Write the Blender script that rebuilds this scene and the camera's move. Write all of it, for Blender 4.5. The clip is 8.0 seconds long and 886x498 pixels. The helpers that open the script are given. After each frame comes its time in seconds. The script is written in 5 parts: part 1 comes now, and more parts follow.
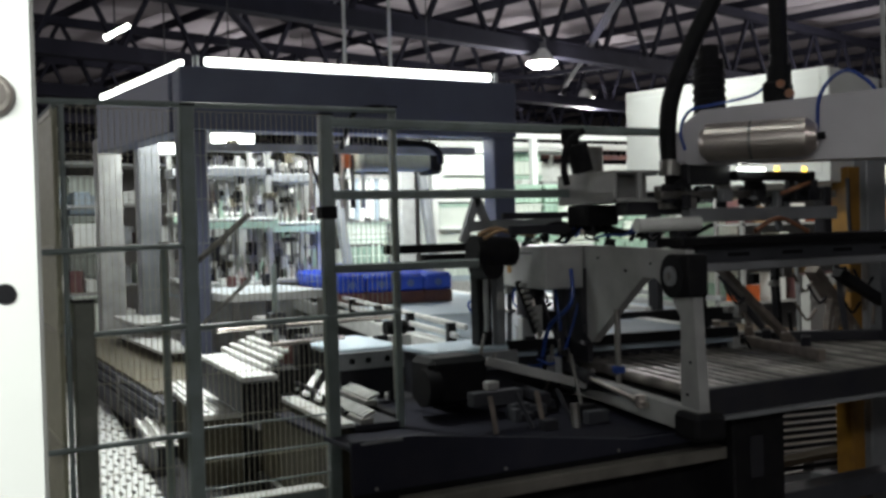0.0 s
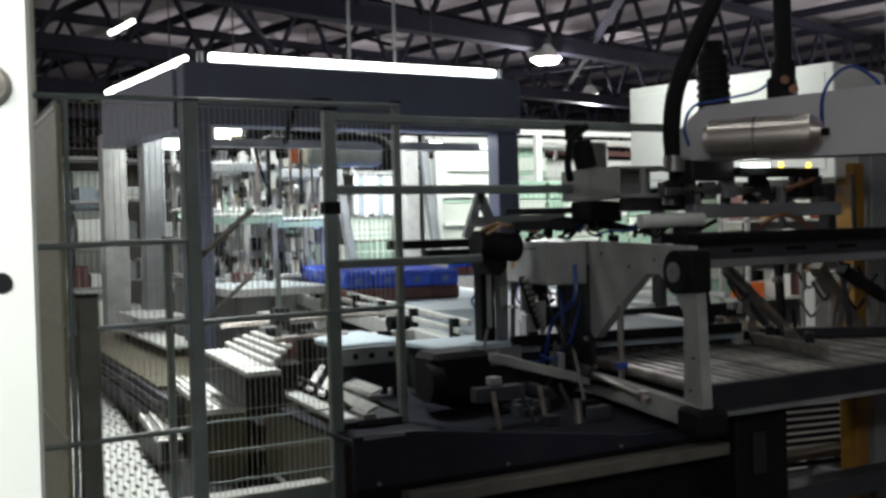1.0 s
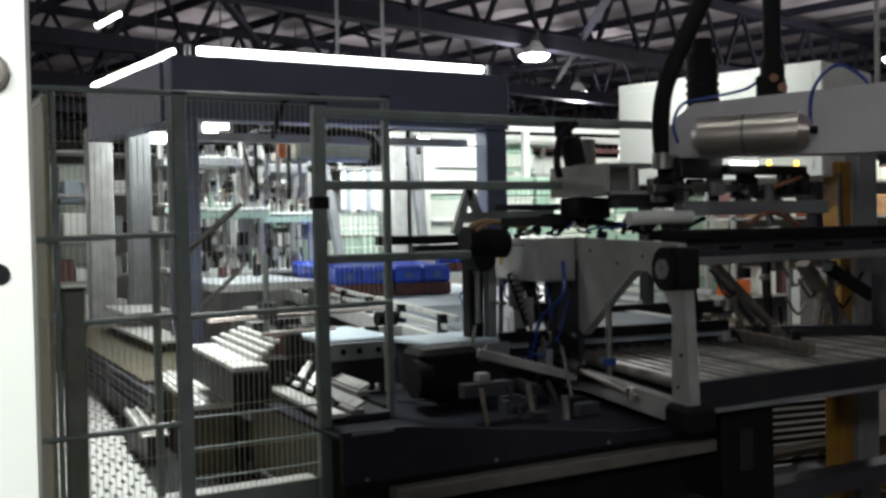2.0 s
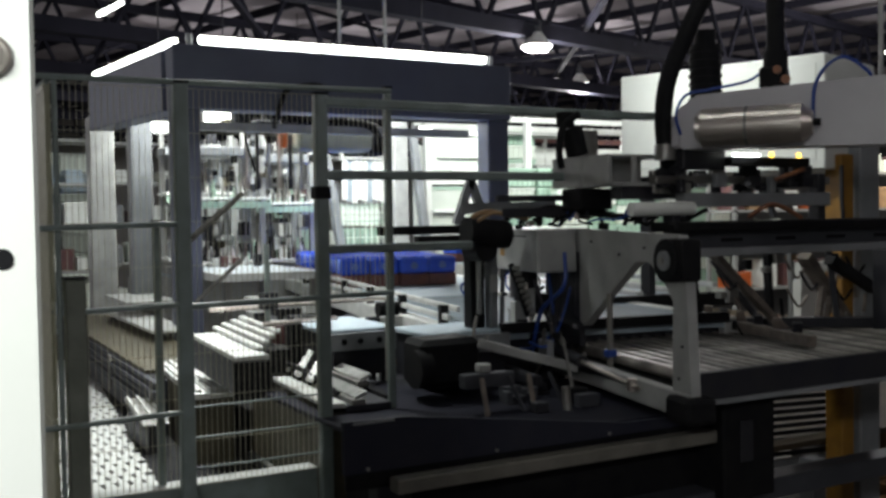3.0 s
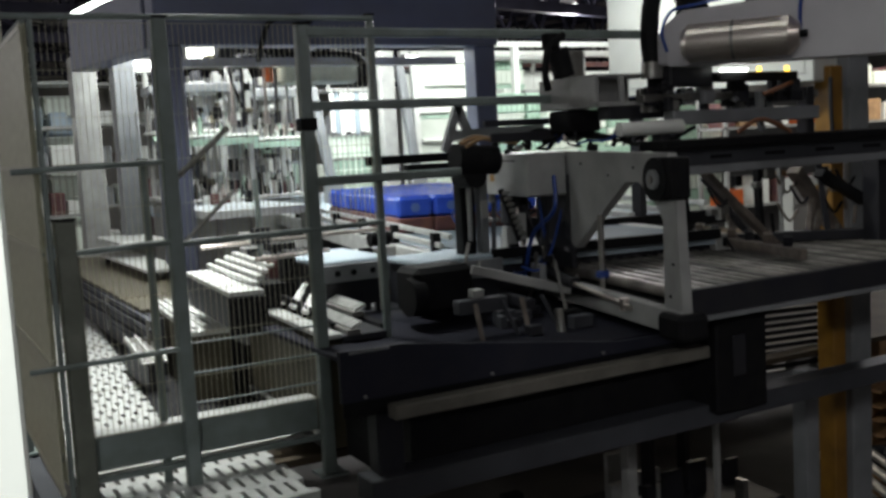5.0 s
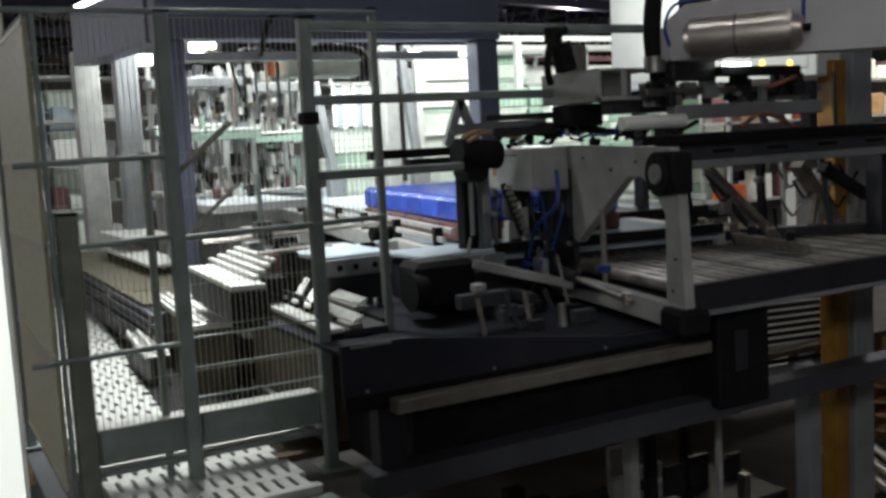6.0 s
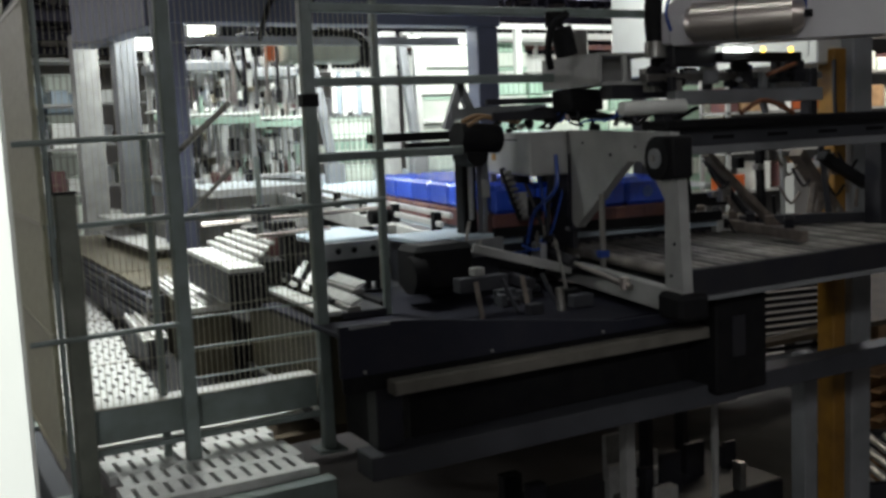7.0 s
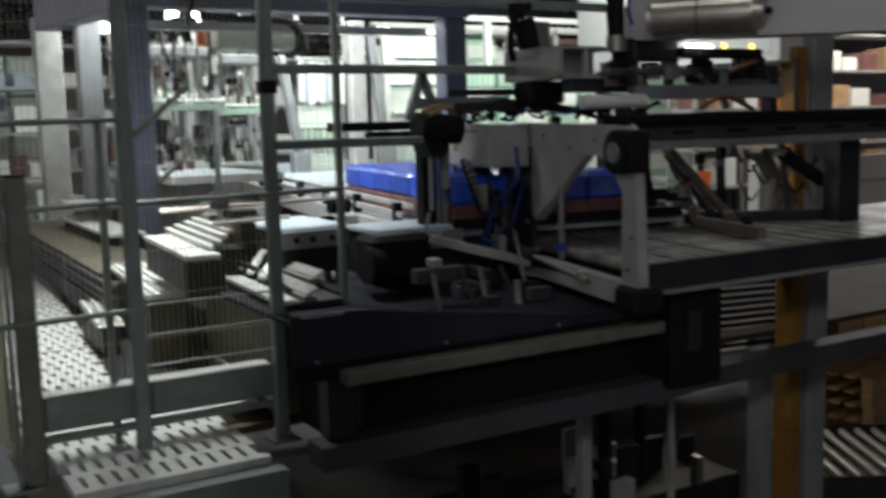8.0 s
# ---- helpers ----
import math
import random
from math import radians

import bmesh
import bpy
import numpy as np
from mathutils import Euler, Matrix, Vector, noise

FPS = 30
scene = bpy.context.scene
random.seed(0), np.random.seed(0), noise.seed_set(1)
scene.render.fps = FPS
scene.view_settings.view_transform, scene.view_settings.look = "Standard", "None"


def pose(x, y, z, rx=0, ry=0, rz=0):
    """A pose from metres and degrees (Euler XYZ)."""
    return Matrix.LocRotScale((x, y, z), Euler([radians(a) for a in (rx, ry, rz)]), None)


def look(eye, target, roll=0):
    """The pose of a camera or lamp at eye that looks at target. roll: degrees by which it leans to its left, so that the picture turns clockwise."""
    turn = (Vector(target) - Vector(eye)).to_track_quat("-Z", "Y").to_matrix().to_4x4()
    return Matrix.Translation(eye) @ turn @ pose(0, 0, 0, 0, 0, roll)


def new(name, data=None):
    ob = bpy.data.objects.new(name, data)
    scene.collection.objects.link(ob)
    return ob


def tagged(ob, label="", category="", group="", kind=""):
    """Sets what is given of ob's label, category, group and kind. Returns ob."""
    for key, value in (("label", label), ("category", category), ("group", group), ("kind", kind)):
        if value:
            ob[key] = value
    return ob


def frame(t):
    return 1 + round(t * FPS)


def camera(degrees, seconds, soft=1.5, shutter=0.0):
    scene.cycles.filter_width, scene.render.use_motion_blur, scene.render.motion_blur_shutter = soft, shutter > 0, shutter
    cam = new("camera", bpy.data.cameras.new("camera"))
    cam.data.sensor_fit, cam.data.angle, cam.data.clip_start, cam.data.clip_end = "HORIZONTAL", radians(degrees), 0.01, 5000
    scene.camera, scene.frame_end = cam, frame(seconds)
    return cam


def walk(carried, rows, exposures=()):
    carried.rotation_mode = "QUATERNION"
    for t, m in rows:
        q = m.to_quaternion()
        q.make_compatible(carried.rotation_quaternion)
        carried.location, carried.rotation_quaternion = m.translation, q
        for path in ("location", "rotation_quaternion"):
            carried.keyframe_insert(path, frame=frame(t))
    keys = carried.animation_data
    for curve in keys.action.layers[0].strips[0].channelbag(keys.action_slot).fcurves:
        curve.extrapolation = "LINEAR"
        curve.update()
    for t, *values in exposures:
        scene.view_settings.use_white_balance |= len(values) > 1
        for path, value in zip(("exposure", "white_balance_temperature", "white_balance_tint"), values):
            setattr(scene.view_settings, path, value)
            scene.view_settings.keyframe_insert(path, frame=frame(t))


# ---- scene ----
cam = camera(48, 8.0, soft=3.1, shutter=0.5)
PATH = [
    (0, pose(0.001, -0.009, 1.514, 89.10, 1.62, -28.24)),
    (0.5, pose(0.003, -0.011, 1.510, 88.63, 1.49, -28.03)),
    (1, pose(0.006, -0.014, 1.510, 88.89, 1.50, -27.97)),
    (1.5, pose(0.002, -0.008, 1.509, 88.90, 1.37, -28.65)),
    (3, pose(-0.002, 0.002, 1.506, 88.13, 0.88, -28.68)),
    (3.5, pose(-0.000, 0.000, 1.500, 88.30, 1.00, -28.70)),
    (4, pose(-0.006, 0.003, 1.499, 86.93, 1.89, -29.27)),
    (4.5, pose(0.005, -0.007, 1.495, 84.62, 3.04, -29.35)),
    (6, pose(0.017, -0.005, 1.493, 83.77, 3.08, -29.03)),
    (6.5, pose(0.018, -0.004, 1.489, 83.39, 2.95, -28.84)),
    (7, pose(0.010, -0.003, 1.461, 83.18, 2.55, -29.11)),
    (7.5, pose(0.011, 0.004, 1.472, 84.06, 1.05, -27.42)),
    (8, pose(0.076, -0.014, 1.450, 82.67, 1.43, -30.68)),
]
EXPOSURES = [(0.0, 0.1), (4.5, 0.1), (6.2, 0.24), (7.5, 0.2), (8.0, 0.08)]
walk(cam, PATH, EXPOSURES)

# ---- light ----
world = bpy.data.worlds.new("hall_air")
scene.world = world
world.use_nodes = True
world.node_tree.nodes["Background"].inputs[0].default_value = (0.55, 0.62, 0.8, 1)
world.node_tree.nodes["Background"].inputs[1].default_value = 0.07


def lamp(kind, place, target, power, size, colour=(0.96, 1.0, 0.95), size_y=None, name="lamp"):
    data = bpy.data.lights.new(name, kind)
    data.energy, data.color = power, colour
    if kind == "AREA":
        data.size = size
        if size_y:
            data.shape, data.size_y = "RECTANGLE", size_y
    elif kind == "SPOT":
        data.spot_size, data.spot_blend, data.shadow_soft_size = radians(130), 0.6, size
    else:
        data.shadow_soft_size = size
    ob = new(name, data)
    ob.matrix_world = look(place, target)
    return ob


# high bays: the first two show, the others over the hall are added fill
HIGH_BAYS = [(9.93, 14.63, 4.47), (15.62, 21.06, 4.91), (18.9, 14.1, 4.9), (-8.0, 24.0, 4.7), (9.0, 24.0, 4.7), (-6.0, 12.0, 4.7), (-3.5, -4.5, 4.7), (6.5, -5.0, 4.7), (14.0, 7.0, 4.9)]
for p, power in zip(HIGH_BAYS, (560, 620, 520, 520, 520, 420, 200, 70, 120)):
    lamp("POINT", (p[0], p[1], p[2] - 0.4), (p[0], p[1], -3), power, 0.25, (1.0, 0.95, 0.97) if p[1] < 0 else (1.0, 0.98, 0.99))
# unseen fills added: in the packing cell, over its walkway, before the control cabinet
lamp("AREA", (3.9, 10.9, 3.0), (3.9, 10.9, 0), 285, 3.4, size_y=2.2)
lamp("AREA", (8.4, 10.6, 3.3), (8.6, 12.5, 1.8), 125, 4.6, size_y=0.3)
walk_fill = lamp("AREA", (1.7, 6.9, 3.4), (1.7, 6.9, 0), 98, 0.3, size_y=3.2)
walk_fill.data.spread = radians(95)
# unseen fill added under the deck to lift the lower level
lamp("AREA", (6.6, 6.6, -0.5), (6.4, 5.6, -2.6), 5, 1.2, (1.0, 0.9, 0.75), size_y=0.12)
cabinet_fill = lamp("AREA", (3.9, 5.3, 3.3), (5.1, 5.2, 2.1), 7.5, 0.6, size_y=0.12)
cabinet_fill.data.spread = radians(80)
# unseen fill added over the camera's platform to brighten the white cabinet
batten = lamp("AREA", (-0.9, -0.3, 2.3), (-0.05, 0.7, 1.5), 12.5, 0.9, size_y=0.12)
batten.data.spread = radians(90)
# lit store far to the side
lamp("AREA", (16.0, 11.0, 3.6), (16.0, 12.5, 1.5), 110, 4.0, (1.0, 0.93, 0.82), size_y=0.4)

# ---- materials ----


def material(name, colour, rough=0.5, metal=0.0, second=None, scale=6.0, amount=0.5, bump=0.08, fine=90.0, rand=0.0, spec=0.5, vary=0.12):
    """A surface with broad stains, fine grain in gloss and relief, and an optional change from piece to piece."""
    m = bpy.data.materials.new(name)
    m.use_nodes = True
    t = m.node_tree
    n, l = t.nodes, t.links
    b = n["Principled BSDF"]
    tc = n.new("ShaderNodeTexCoord")
    a = n.new("ShaderNodeTexNoise")
    a.inputs["Scale"].default_value, a.inputs["Detail"].default_value = scale, 6
    f = n.new("ShaderNodeTexNoise")
    f.inputs["Scale"].default_value, f.inputs["Detail"].default_value = fine, 3
    l.new(tc.outputs["Object"], a.inputs["Vector"])
    l.new(tc.outputs["Object"], f.inputs["Vector"])
    ramp = n.new("ShaderNodeValToRGB")
    ramp.color_ramp.elements[0].position, ramp.color_ramp.elements[1].position = 0.35, 0.7
    second = second or [c * (1 - 0.45 * amount) for c in colour]
    ramp.color_ramp.elements[0].color = (*second, 1)
    ramp.color_ramp.elements[1].color = (*colour, 1)
    l.new(a.outputs["Fac"], ramp.inputs["Fac"])
    out = ramp.outputs["Color"]
    if rand:
        oi = n.new("ShaderNodeObjectInfo")
        mr = n.new("ShaderNodeMapRange")
        mr.inputs["To Min"].default_value, mr.inputs["To Max"].default_value = 1 - rand, 1 + rand
        l.new(oi.outputs["Random"], mr.inputs["Value"])
        hs = n.new("ShaderNodeHueSaturation")
        l.new(mr.outputs["Result"], hs.inputs["Value"])
        l.new(out, hs.inputs["Color"])
        out = hs.outputs["Color"]
    l.new(out, b.inputs["Base Color"])
    rr = n.new("ShaderNodeMapRange")
    rr.inputs["To Min"].default_value, rr.inputs["To Max"].default_value = max(0.02, rough - vary), min(1, rough + vary)
    l.new(f.outputs["Fac"], rr.inputs["Value"])
    l.new(rr.outputs["Result"], b.inputs["Roughness"])
    b.inputs["Metallic"].default_value = metal
    b.inputs["Specular IOR Level"].default_value = spec
    bp = n.new("ShaderNodeBump")
    bp.inputs["Strength"].default_value, bp.inputs["Distance"].default_value = bump, 0.01
    l.new(f.outputs["Fac"], bp.inputs["Height"])
    l.new(bp.outputs["Normal"], b.inputs["Normal"])
    return m


def glowing(name, colour, strength):
    m = bpy.data.materials.new(name)
    m.use_nodes = True
    b = m.node_tree.nodes["Principled BSDF"]
    b.inputs["Base Color"].default_value = (0.8, 0.8, 0.8, 1)
    b.inputs["Emission Color"].default_value = (*colour, 1)
    b.inputs["Emission Strength"].default_value = strength
    return m


WHITE = material("white_enamel", (0.80, 0.82, 0.80), 0.45, second=(0.72, 0.74, 0.71), scale=3, bump=0.03)
PALE = material("pale_grey_paint", (0.40, 0.405, 0.40), 0.4, second=(0.28, 0.285, 0.28), scale=5)
GREY = material("grey_paint", (0.27, 0.28, 0.30), 0.45, second=(0.19, 0.2, 0.21), scale=4)
SLATE = material("slate_blue_paint", (0.10, 0.112, 0.168), 0.5, second=(0.08, 0.088, 0.135), scale=2)
GREEN = material("grey_green_powder_coat", (0.20, 0.24, 0.24), 0.4, second=(0.145, 0.175, 0.165), scale=8)
MESHC = material("olive_wire", (0.40, 0.395, 0.31), 0.5, second=(0.30, 0.29, 0.22), scale=20)
OLIVEPOST = material("grey_olive_paint", (0.15, 0.16, 0.135), 0.5, second=(0.10, 0.11, 0.09), scale=9)
TAUPE = material("taupe_beam_paint", (0.165, 0.155, 0.135), 0.5, second=(0.11, 0.105, 0.09), scale=9)
RUST = material("rusty_brown_steel", (0.20, 0.17, 0.145), 0.6, second=(0.11, 0.09, 0.078), scale=14, bump=0.2)
BEAMGREY = material("violet_grey_paint", (0.50, 0.49, 0.52), 0.4, second=(0.42, 0.41, 0.44), scale=3)
BLACK = material("black_rubber", (0.007, 0.007, 0.009), 0.65, second=(0.012, 0.012, 0.013), scale=12, spec=0.13)
# navy with shade put into its colour, for the top plate
SHADENAVY = material("shaded_navy_plate", (0.011, 0.012, 0.020), 0.7, second=(0.015, 0.015, 0.023), scale=5, spec=0.12)
NAVY = material("navy_machine_paint", (0.018, 0.020, 0.033), 0.65, second=(0.026, 0.027, 0.038), scale=5, spec=0.2)
DARK = material("dark_machine_paint", (0.016, 0.017, 0.025), 0.55, second=(0.026, 0.026, 0.03), scale=6, spec=0.3)
STEEL = material("brushed_stainless", (0.78, 0.72, 0.67), 0.34, 1.0, second=(0.66, 0.6, 0.56), scale=4, bump=0.0, fine=12, vary=0.03)
DULL = material("dull_steel", (0.36, 0.36, 0.35), 0.42, 0.8, second=(0.22, 0.21, 0.2), scale=8)
GALV = material("galvanised_sheet", (0.62, 0.63, 0.62), 0.4, 0.35, second=(0.48, 0.49, 0.48), scale=14)
BELT = material("pale_blue_belt", (0.38, 0.45, 0.51), 0.5, second=(0.31, 0.38, 0.44), scale=2, spec=0.35)
TABLETOP = material("white_table_laminate", (0.66, 0.72, 0.76), 0.3, second=(0.56, 0.62, 0.66), scale=3, bump=0.02)
LATTICE = material("pale_olive_lattice", (0.52, 0.515, 0.41), 0.5, second=(0.42, 0.41, 0.32), scale=20)
# belt blue with the shade on its near end put into the colour
SHADEBELT = material("shaded_belt_blue", (0.15, 0.185, 0.22), 0.65, second=(0.11, 0.14, 0.165), scale=4, spec=0.2)
ROLLER = material("worn_roller_steel", (0.34, 0.315, 0.29), 0.4, 0.6, second=(0.09, 0.085, 0.08), scale=5, rand=0.6)
BLUE = material("blue_shrink_film", (0.03, 0.09, 0.68), 0.16, second=(0.045, 0.13, 0.78), scale=9, bump=0.5, fine=30, rand=0.2, spec=0.9)
BROWN = material("brown_carton", (0.17, 0.07, 0.05), 0.5, second=(0.11, 0.05, 0.06), scale=8, rand=0.2)
YELLOW = material("safety_yellow_paint", (0.32, 0.16, 0.02), 0.5, second=(0.19, 0.095, 0.014), scale=6)
HOSEBLUE = material("blue_air_hose", (0.022, 0.06, 0.28), 0.3)
DARKGREY = material("dark_grey_steel", (0.06, 0.064, 0.075), 0.6, second=(0.04, 0.042, 0.05), scale=3, spec=0.3)
COPPER = material("copper_hose", (0.30, 0.13, 0.07), 0.4)
ORANGE = material("orange_plastic", (0.6, 0.13, 0.03), 0.4)
WOOD = material("pallet_wood", (0.42, 0.27, 0.14), 0.75, second=(0.28, 0.17, 0.09), scale=7, bump=0.3, rand=0.25)
ROOF = material("roof_sheet", (0.42, 0.38, 0.40), 0.8, second=(0.26, 0.235, 0.25), scale=0.8)
TRUSS = material("truss_paint", (0.016, 0.0155, 0.024), 0.8, second=(0.011, 0.011, 0.017), scale=3, spec=0.1)
WALL = material("hall_wall", (0.42, 0.42, 0.40), 0.8, second=(0.3, 0.3, 0.29), scale=0.4)
CONCRETE = material("concrete", (0.24, 0.235, 0.22), 0.6, second=(0.16, 0.155, 0.15), scale=1.2)
CRATE = material("pale_crate_plastic", (0.74, 0.78, 0.72), 0.45, second=(0.64, 0.7, 0.63), scale=3, rand=0.2)
CRATEGREEN = material("green_crate_plastic", (0.45, 0.6, 0.5), 0.45, second=(0.36, 0.52, 0.42), scale=3, rand=0.2)
TUBE = glowing("fluorescent_tube", (0.95, 1.0, 0.93), 9)
BAY = glowing("high_bay_glow", (1.0, 1.0, 0.93), 14)
AMBER = glowing("amber_signal", (1.0, 0.6, 0.05), 4)

# ---- helpers ----


def box(bm, lo, hi, m=None, bevel=0.0):
    """An upright box between two corners, turned by m, with bevelled edges."""
    lo, hi = Vector(lo), Vector(hi)
    r = bmesh.ops.create_cube(bm, size=1, matrix=(m or Matrix()) @ Matrix.Translation((lo + hi) / 2) @ Matrix.Diagonal((*(hi - lo), 1)))
    if bevel:
        edges = list({e for v in r["verts"] for e in v.link_edges})
        bmesh.ops.bevel(bm, geom=edges, offset=bevel, segments=1, affect="EDGES")


def bar(bm, a, b, w, h, bevel=0.0):
    """A square-section bar from a to b, w wide and h high."""
    a, b = Vector(a), Vector(b)
    q = (b - a).to_track_quat("Y", "Z").to_matrix().to_4x4()
    box(bm, (-w / 2, 0, -h / 2), (w / 2, (b - a).length, h / 2), Matrix.Translation(a) @ q, bevel)


def tube(bm, a, b, r, seg=12, r2=None):
    a, b = Vector(a), Vector(b)
    q = (b - a).to_track_quat("Z", "Y").to_matrix().to_4x4()
    bmesh.ops.create_cone(bm, cap_ends=True, segments=seg, radius1=r, radius2=r if r2 is None else r2, depth=(b - a).length,
                          matrix=Matrix.Translation((a + b) / 2) @ q)


def hose(bm, points, r, seg=8, steps=6):
    """A round hose along a smooth line through the points."""
    p = [Vector(q) for q in points]
    p = [2 * p[0] - p[1]] + p + [2 * p[-1] - p[-2]]
    line = []
    for i in range(1, len(p) - 2):
        for k in range(steps):
            t = k / steps
            line.append(0.5 * (2 * p[i] + (p[i + 1] - p[i - 1]) * t + (2 * p[i - 1] - 5 * p[i] + 4 * p[i + 1] - p[i + 2]) * t * t
                               + (3 * p[i] - p[i - 1] - 3 * p[i + 1] + p[i + 2]) * t ** 3))
    line.append(p[-2])
    rings = []
    side = Vector((0.31, 0.17, 0.93))
    for i, c in enumerate(line):
        d = (line[min(i + 1, len(line) - 1)] - line[max(i - 1, 0)]).normalized()
        side = (side - d * side.dot(d)).normalized()
        other = d.cross(side)
        rings.append([bm.verts.new(c + r * (math.cos(2 * math.pi * k / seg) * side + math.sin(2 * math.pi * k / seg) * other)) for k in range(seg)])
    for a, b in zip(rings, rings[1:]):
        for k in range(seg):
            bm.faces.new((a[k], a[(k + 1) % seg], b[(k + 1) % seg], b[k]))
    bm.faces.new(rings[0][::-1])
    bm.faces.new(rings[-1])


def slab(bm, outline, a, b, place):
    """A plate: the outline (u, z) carried from a to b by place(u, z, side)."""
    lo = [bm.verts.new(place(u, z, a)) for u, z in outline]
    hi = [bm.verts.new(place(u, z, b)) for u, z in outline]
    n = len(lo)
    bm.faces.new(lo)
    bm.faces.new(hi[::-1])
    for i in range(n):
        bm.faces.new((lo[i], hi[i], hi[(i + 1) % n], lo[(i + 1) % n]))


POSES = {}


def thing(name, m, label, category, group="", kind=""):
    """An Empty at a thing's base, under which its parts stand."""
    ob = new(name)
    ob.empty_display_size = 0.05
    ob.matrix_basis = m
    POSES[ob] = m
    return tagged(ob, label, category, group, kind)


def mesh_of(name, bm, mat, smooth=False):
    bmesh.ops.recalc_face_normals(bm, faces=bm.faces)
    me = bpy.data.meshes.new(name)
    bm.to_mesh(me)
    bm.free()
    me.materials.append(mat)
    if smooth:
        me.shade_smooth()
        me.set_sharp_from_angle(angle=radians(40))
    return me


def part(name, bm, mat, parent, label="", local=False, smooth=False, kind=""):
    """One mesh under a thing or part. Its points are in the world unless local."""
    if not local:
        bm.transform(POSES[parent].inverted())
    ob = new(name, mesh_of(name, bm, mat, smooth))
    ob.parent = parent
    POSES[ob] = POSES[parent]
    if label or kind:
        tagged(ob, label, kind=kind)
    return ob


def piece(name, me, parent, m):
    """One more object on a shared mesh, at the pose m in its parent's space."""
    ob = new(name, me)
    ob.parent = parent
    ob.matrix_basis = m
    return ob


def solid(name, bm, mat, label, category, kind="", smooth=False, base=None, group=""):
    """A thing of one mesh, with its origin at its base."""
    c = Vector(base) if base else Vector((0, 0, 0))
    bm.transform(Matrix.Translation(-c))
    ob = new(name, mesh_of(name, bm, mat, smooth))
    ob.location = c
    POSES[ob] = Matrix.Translation(c)
    return tagged(ob, label, category, group, kind)


def B(*boxes, bevel=0.0, m=None):
    bm = bmesh.new()
    for lo, hi in boxes:
        box(bm, lo, hi, m, bevel)
    return bm


def TU(*tubes, seg=12):
    bm = bmesh.new()
    for a, b, r in tubes:
        tube(bm, a, b, r, seg)
    return bm


def BA(*bars, bevel=0.0):
    bm = bmesh.new()
    for a, b, w, h in bars:
        bar(bm, a, b, w, h, bevel)
    return bm


def HO(*hoses, seg=8):
    bm = bmesh.new()
    for pts, r in hoses:
        hose(bm, pts, r, seg)
    return bm


# ---- hall ----
FLOOR = -2.6
solid("floor", B(((-30, -12, FLOOR - 0.2), (60, 60, FLOOR))), CONCRETE, "worn grey concrete floor of the factory hall", "floor", "structure")
for nm, lo, hi in (("wall_north", (-30, 58, FLOOR), (60, 58.3, 8)), ("wall_south", (-30, -12.3, FLOOR), (60, -12, 8)),
                   ("wall_west", (-30.3, -12, FLOOR), (-30, 58, 8)), ("wall_east", (60, -12, FLOOR), (60.3, 58, 8))):
    solid(nm, B((lo, hi)), WALL, "plain grey wall closing the factory hall", "wall", "structure")
solid("ceiling", B(((-30, -12, 6.7), (60, 58, 6.85))), ROOF, "dim grey brown sheet roof over the hall", "ceiling", "structure")


def truss(d, z0=4.75, z1=6.2):
    """A lattice girder across the hall, d metres off, with its chords and webs."""
    m = pose(0, 0, 0, 0, 0, 14) @ pose(0, d, 0)
    t = thing("roof_truss", m @ pose(0, 0, z0), "dark painted steel lattice truss under the roof", "roof truss", "roof trusses", "structure")
    for z, w in ((z0, 0.26), (z1, 0.18)):
        bm = bmesh.new()
        bar(bm, (-30, 0, z - z0), (45, 0, z - z0), w, w)
        part("chord", bm, TRUSS, t, local=True)
    bm = bmesh.new()
    step = 1.5
    x = -30.0
    while x < 44:
        bar(bm, (x, 0, 0), (x + step / 2, 0, z1 - z0), 0.075, 0.075)
        bar(bm, (x + step / 2, 0, z1 - z0), (x + step, 0, 0), 0.075, 0.075)
        x += step
    part("web", bm, TRUSS, t, local=True, kind="stuff")


for d in (11.9, 16.4, 20.9, 25.4, 29.9, 34.4, 38.9):
    truss(d)
for i in range(22):
    x = -14 + i * 2.4
    bm = bmesh.new()
    bar(bm, (x, -5, 6.45), (x - 12.5, 45, 6.45), 0.09, 0.18)
    solid("purlin", bm, TRUSS, "dark steel purlin carrying the roof sheets", "purlin", "structure", group="purlins")
for k, (x0, y0, x1, y1) in enumerate(((3, 12, 12, 30), (9, 11, 20, 30), (14, 16, 4, 34), (-2, 14, 6, 34))):
    bm = bmesh.new()
    bar(bm, (x0, y0, 5.0), (x1, y1, 5.0), 0.1, 0.1)
    solid("wind_brace", bm, TRUSS, "dark steel diagonal brace between the trusses", "brace", "structure", group="wind braces")


random.seed(23)
for k in range(16):
    x, y = random.uniform(-4, 22), random.uniform(12, 30)
    a = random.uniform(-0.9, 0.9)
    bm = bmesh.new()
    bar(bm, (x, y, 4.8), (x + 4.5 * math.sin(a), y + 4.5 * math.cos(a), 6.2), 0.06, 0.06)
    solid("roof_strut", bm, TRUSS, "dark thin steel strut under the roof", "strut", "structure", group="roof struts")


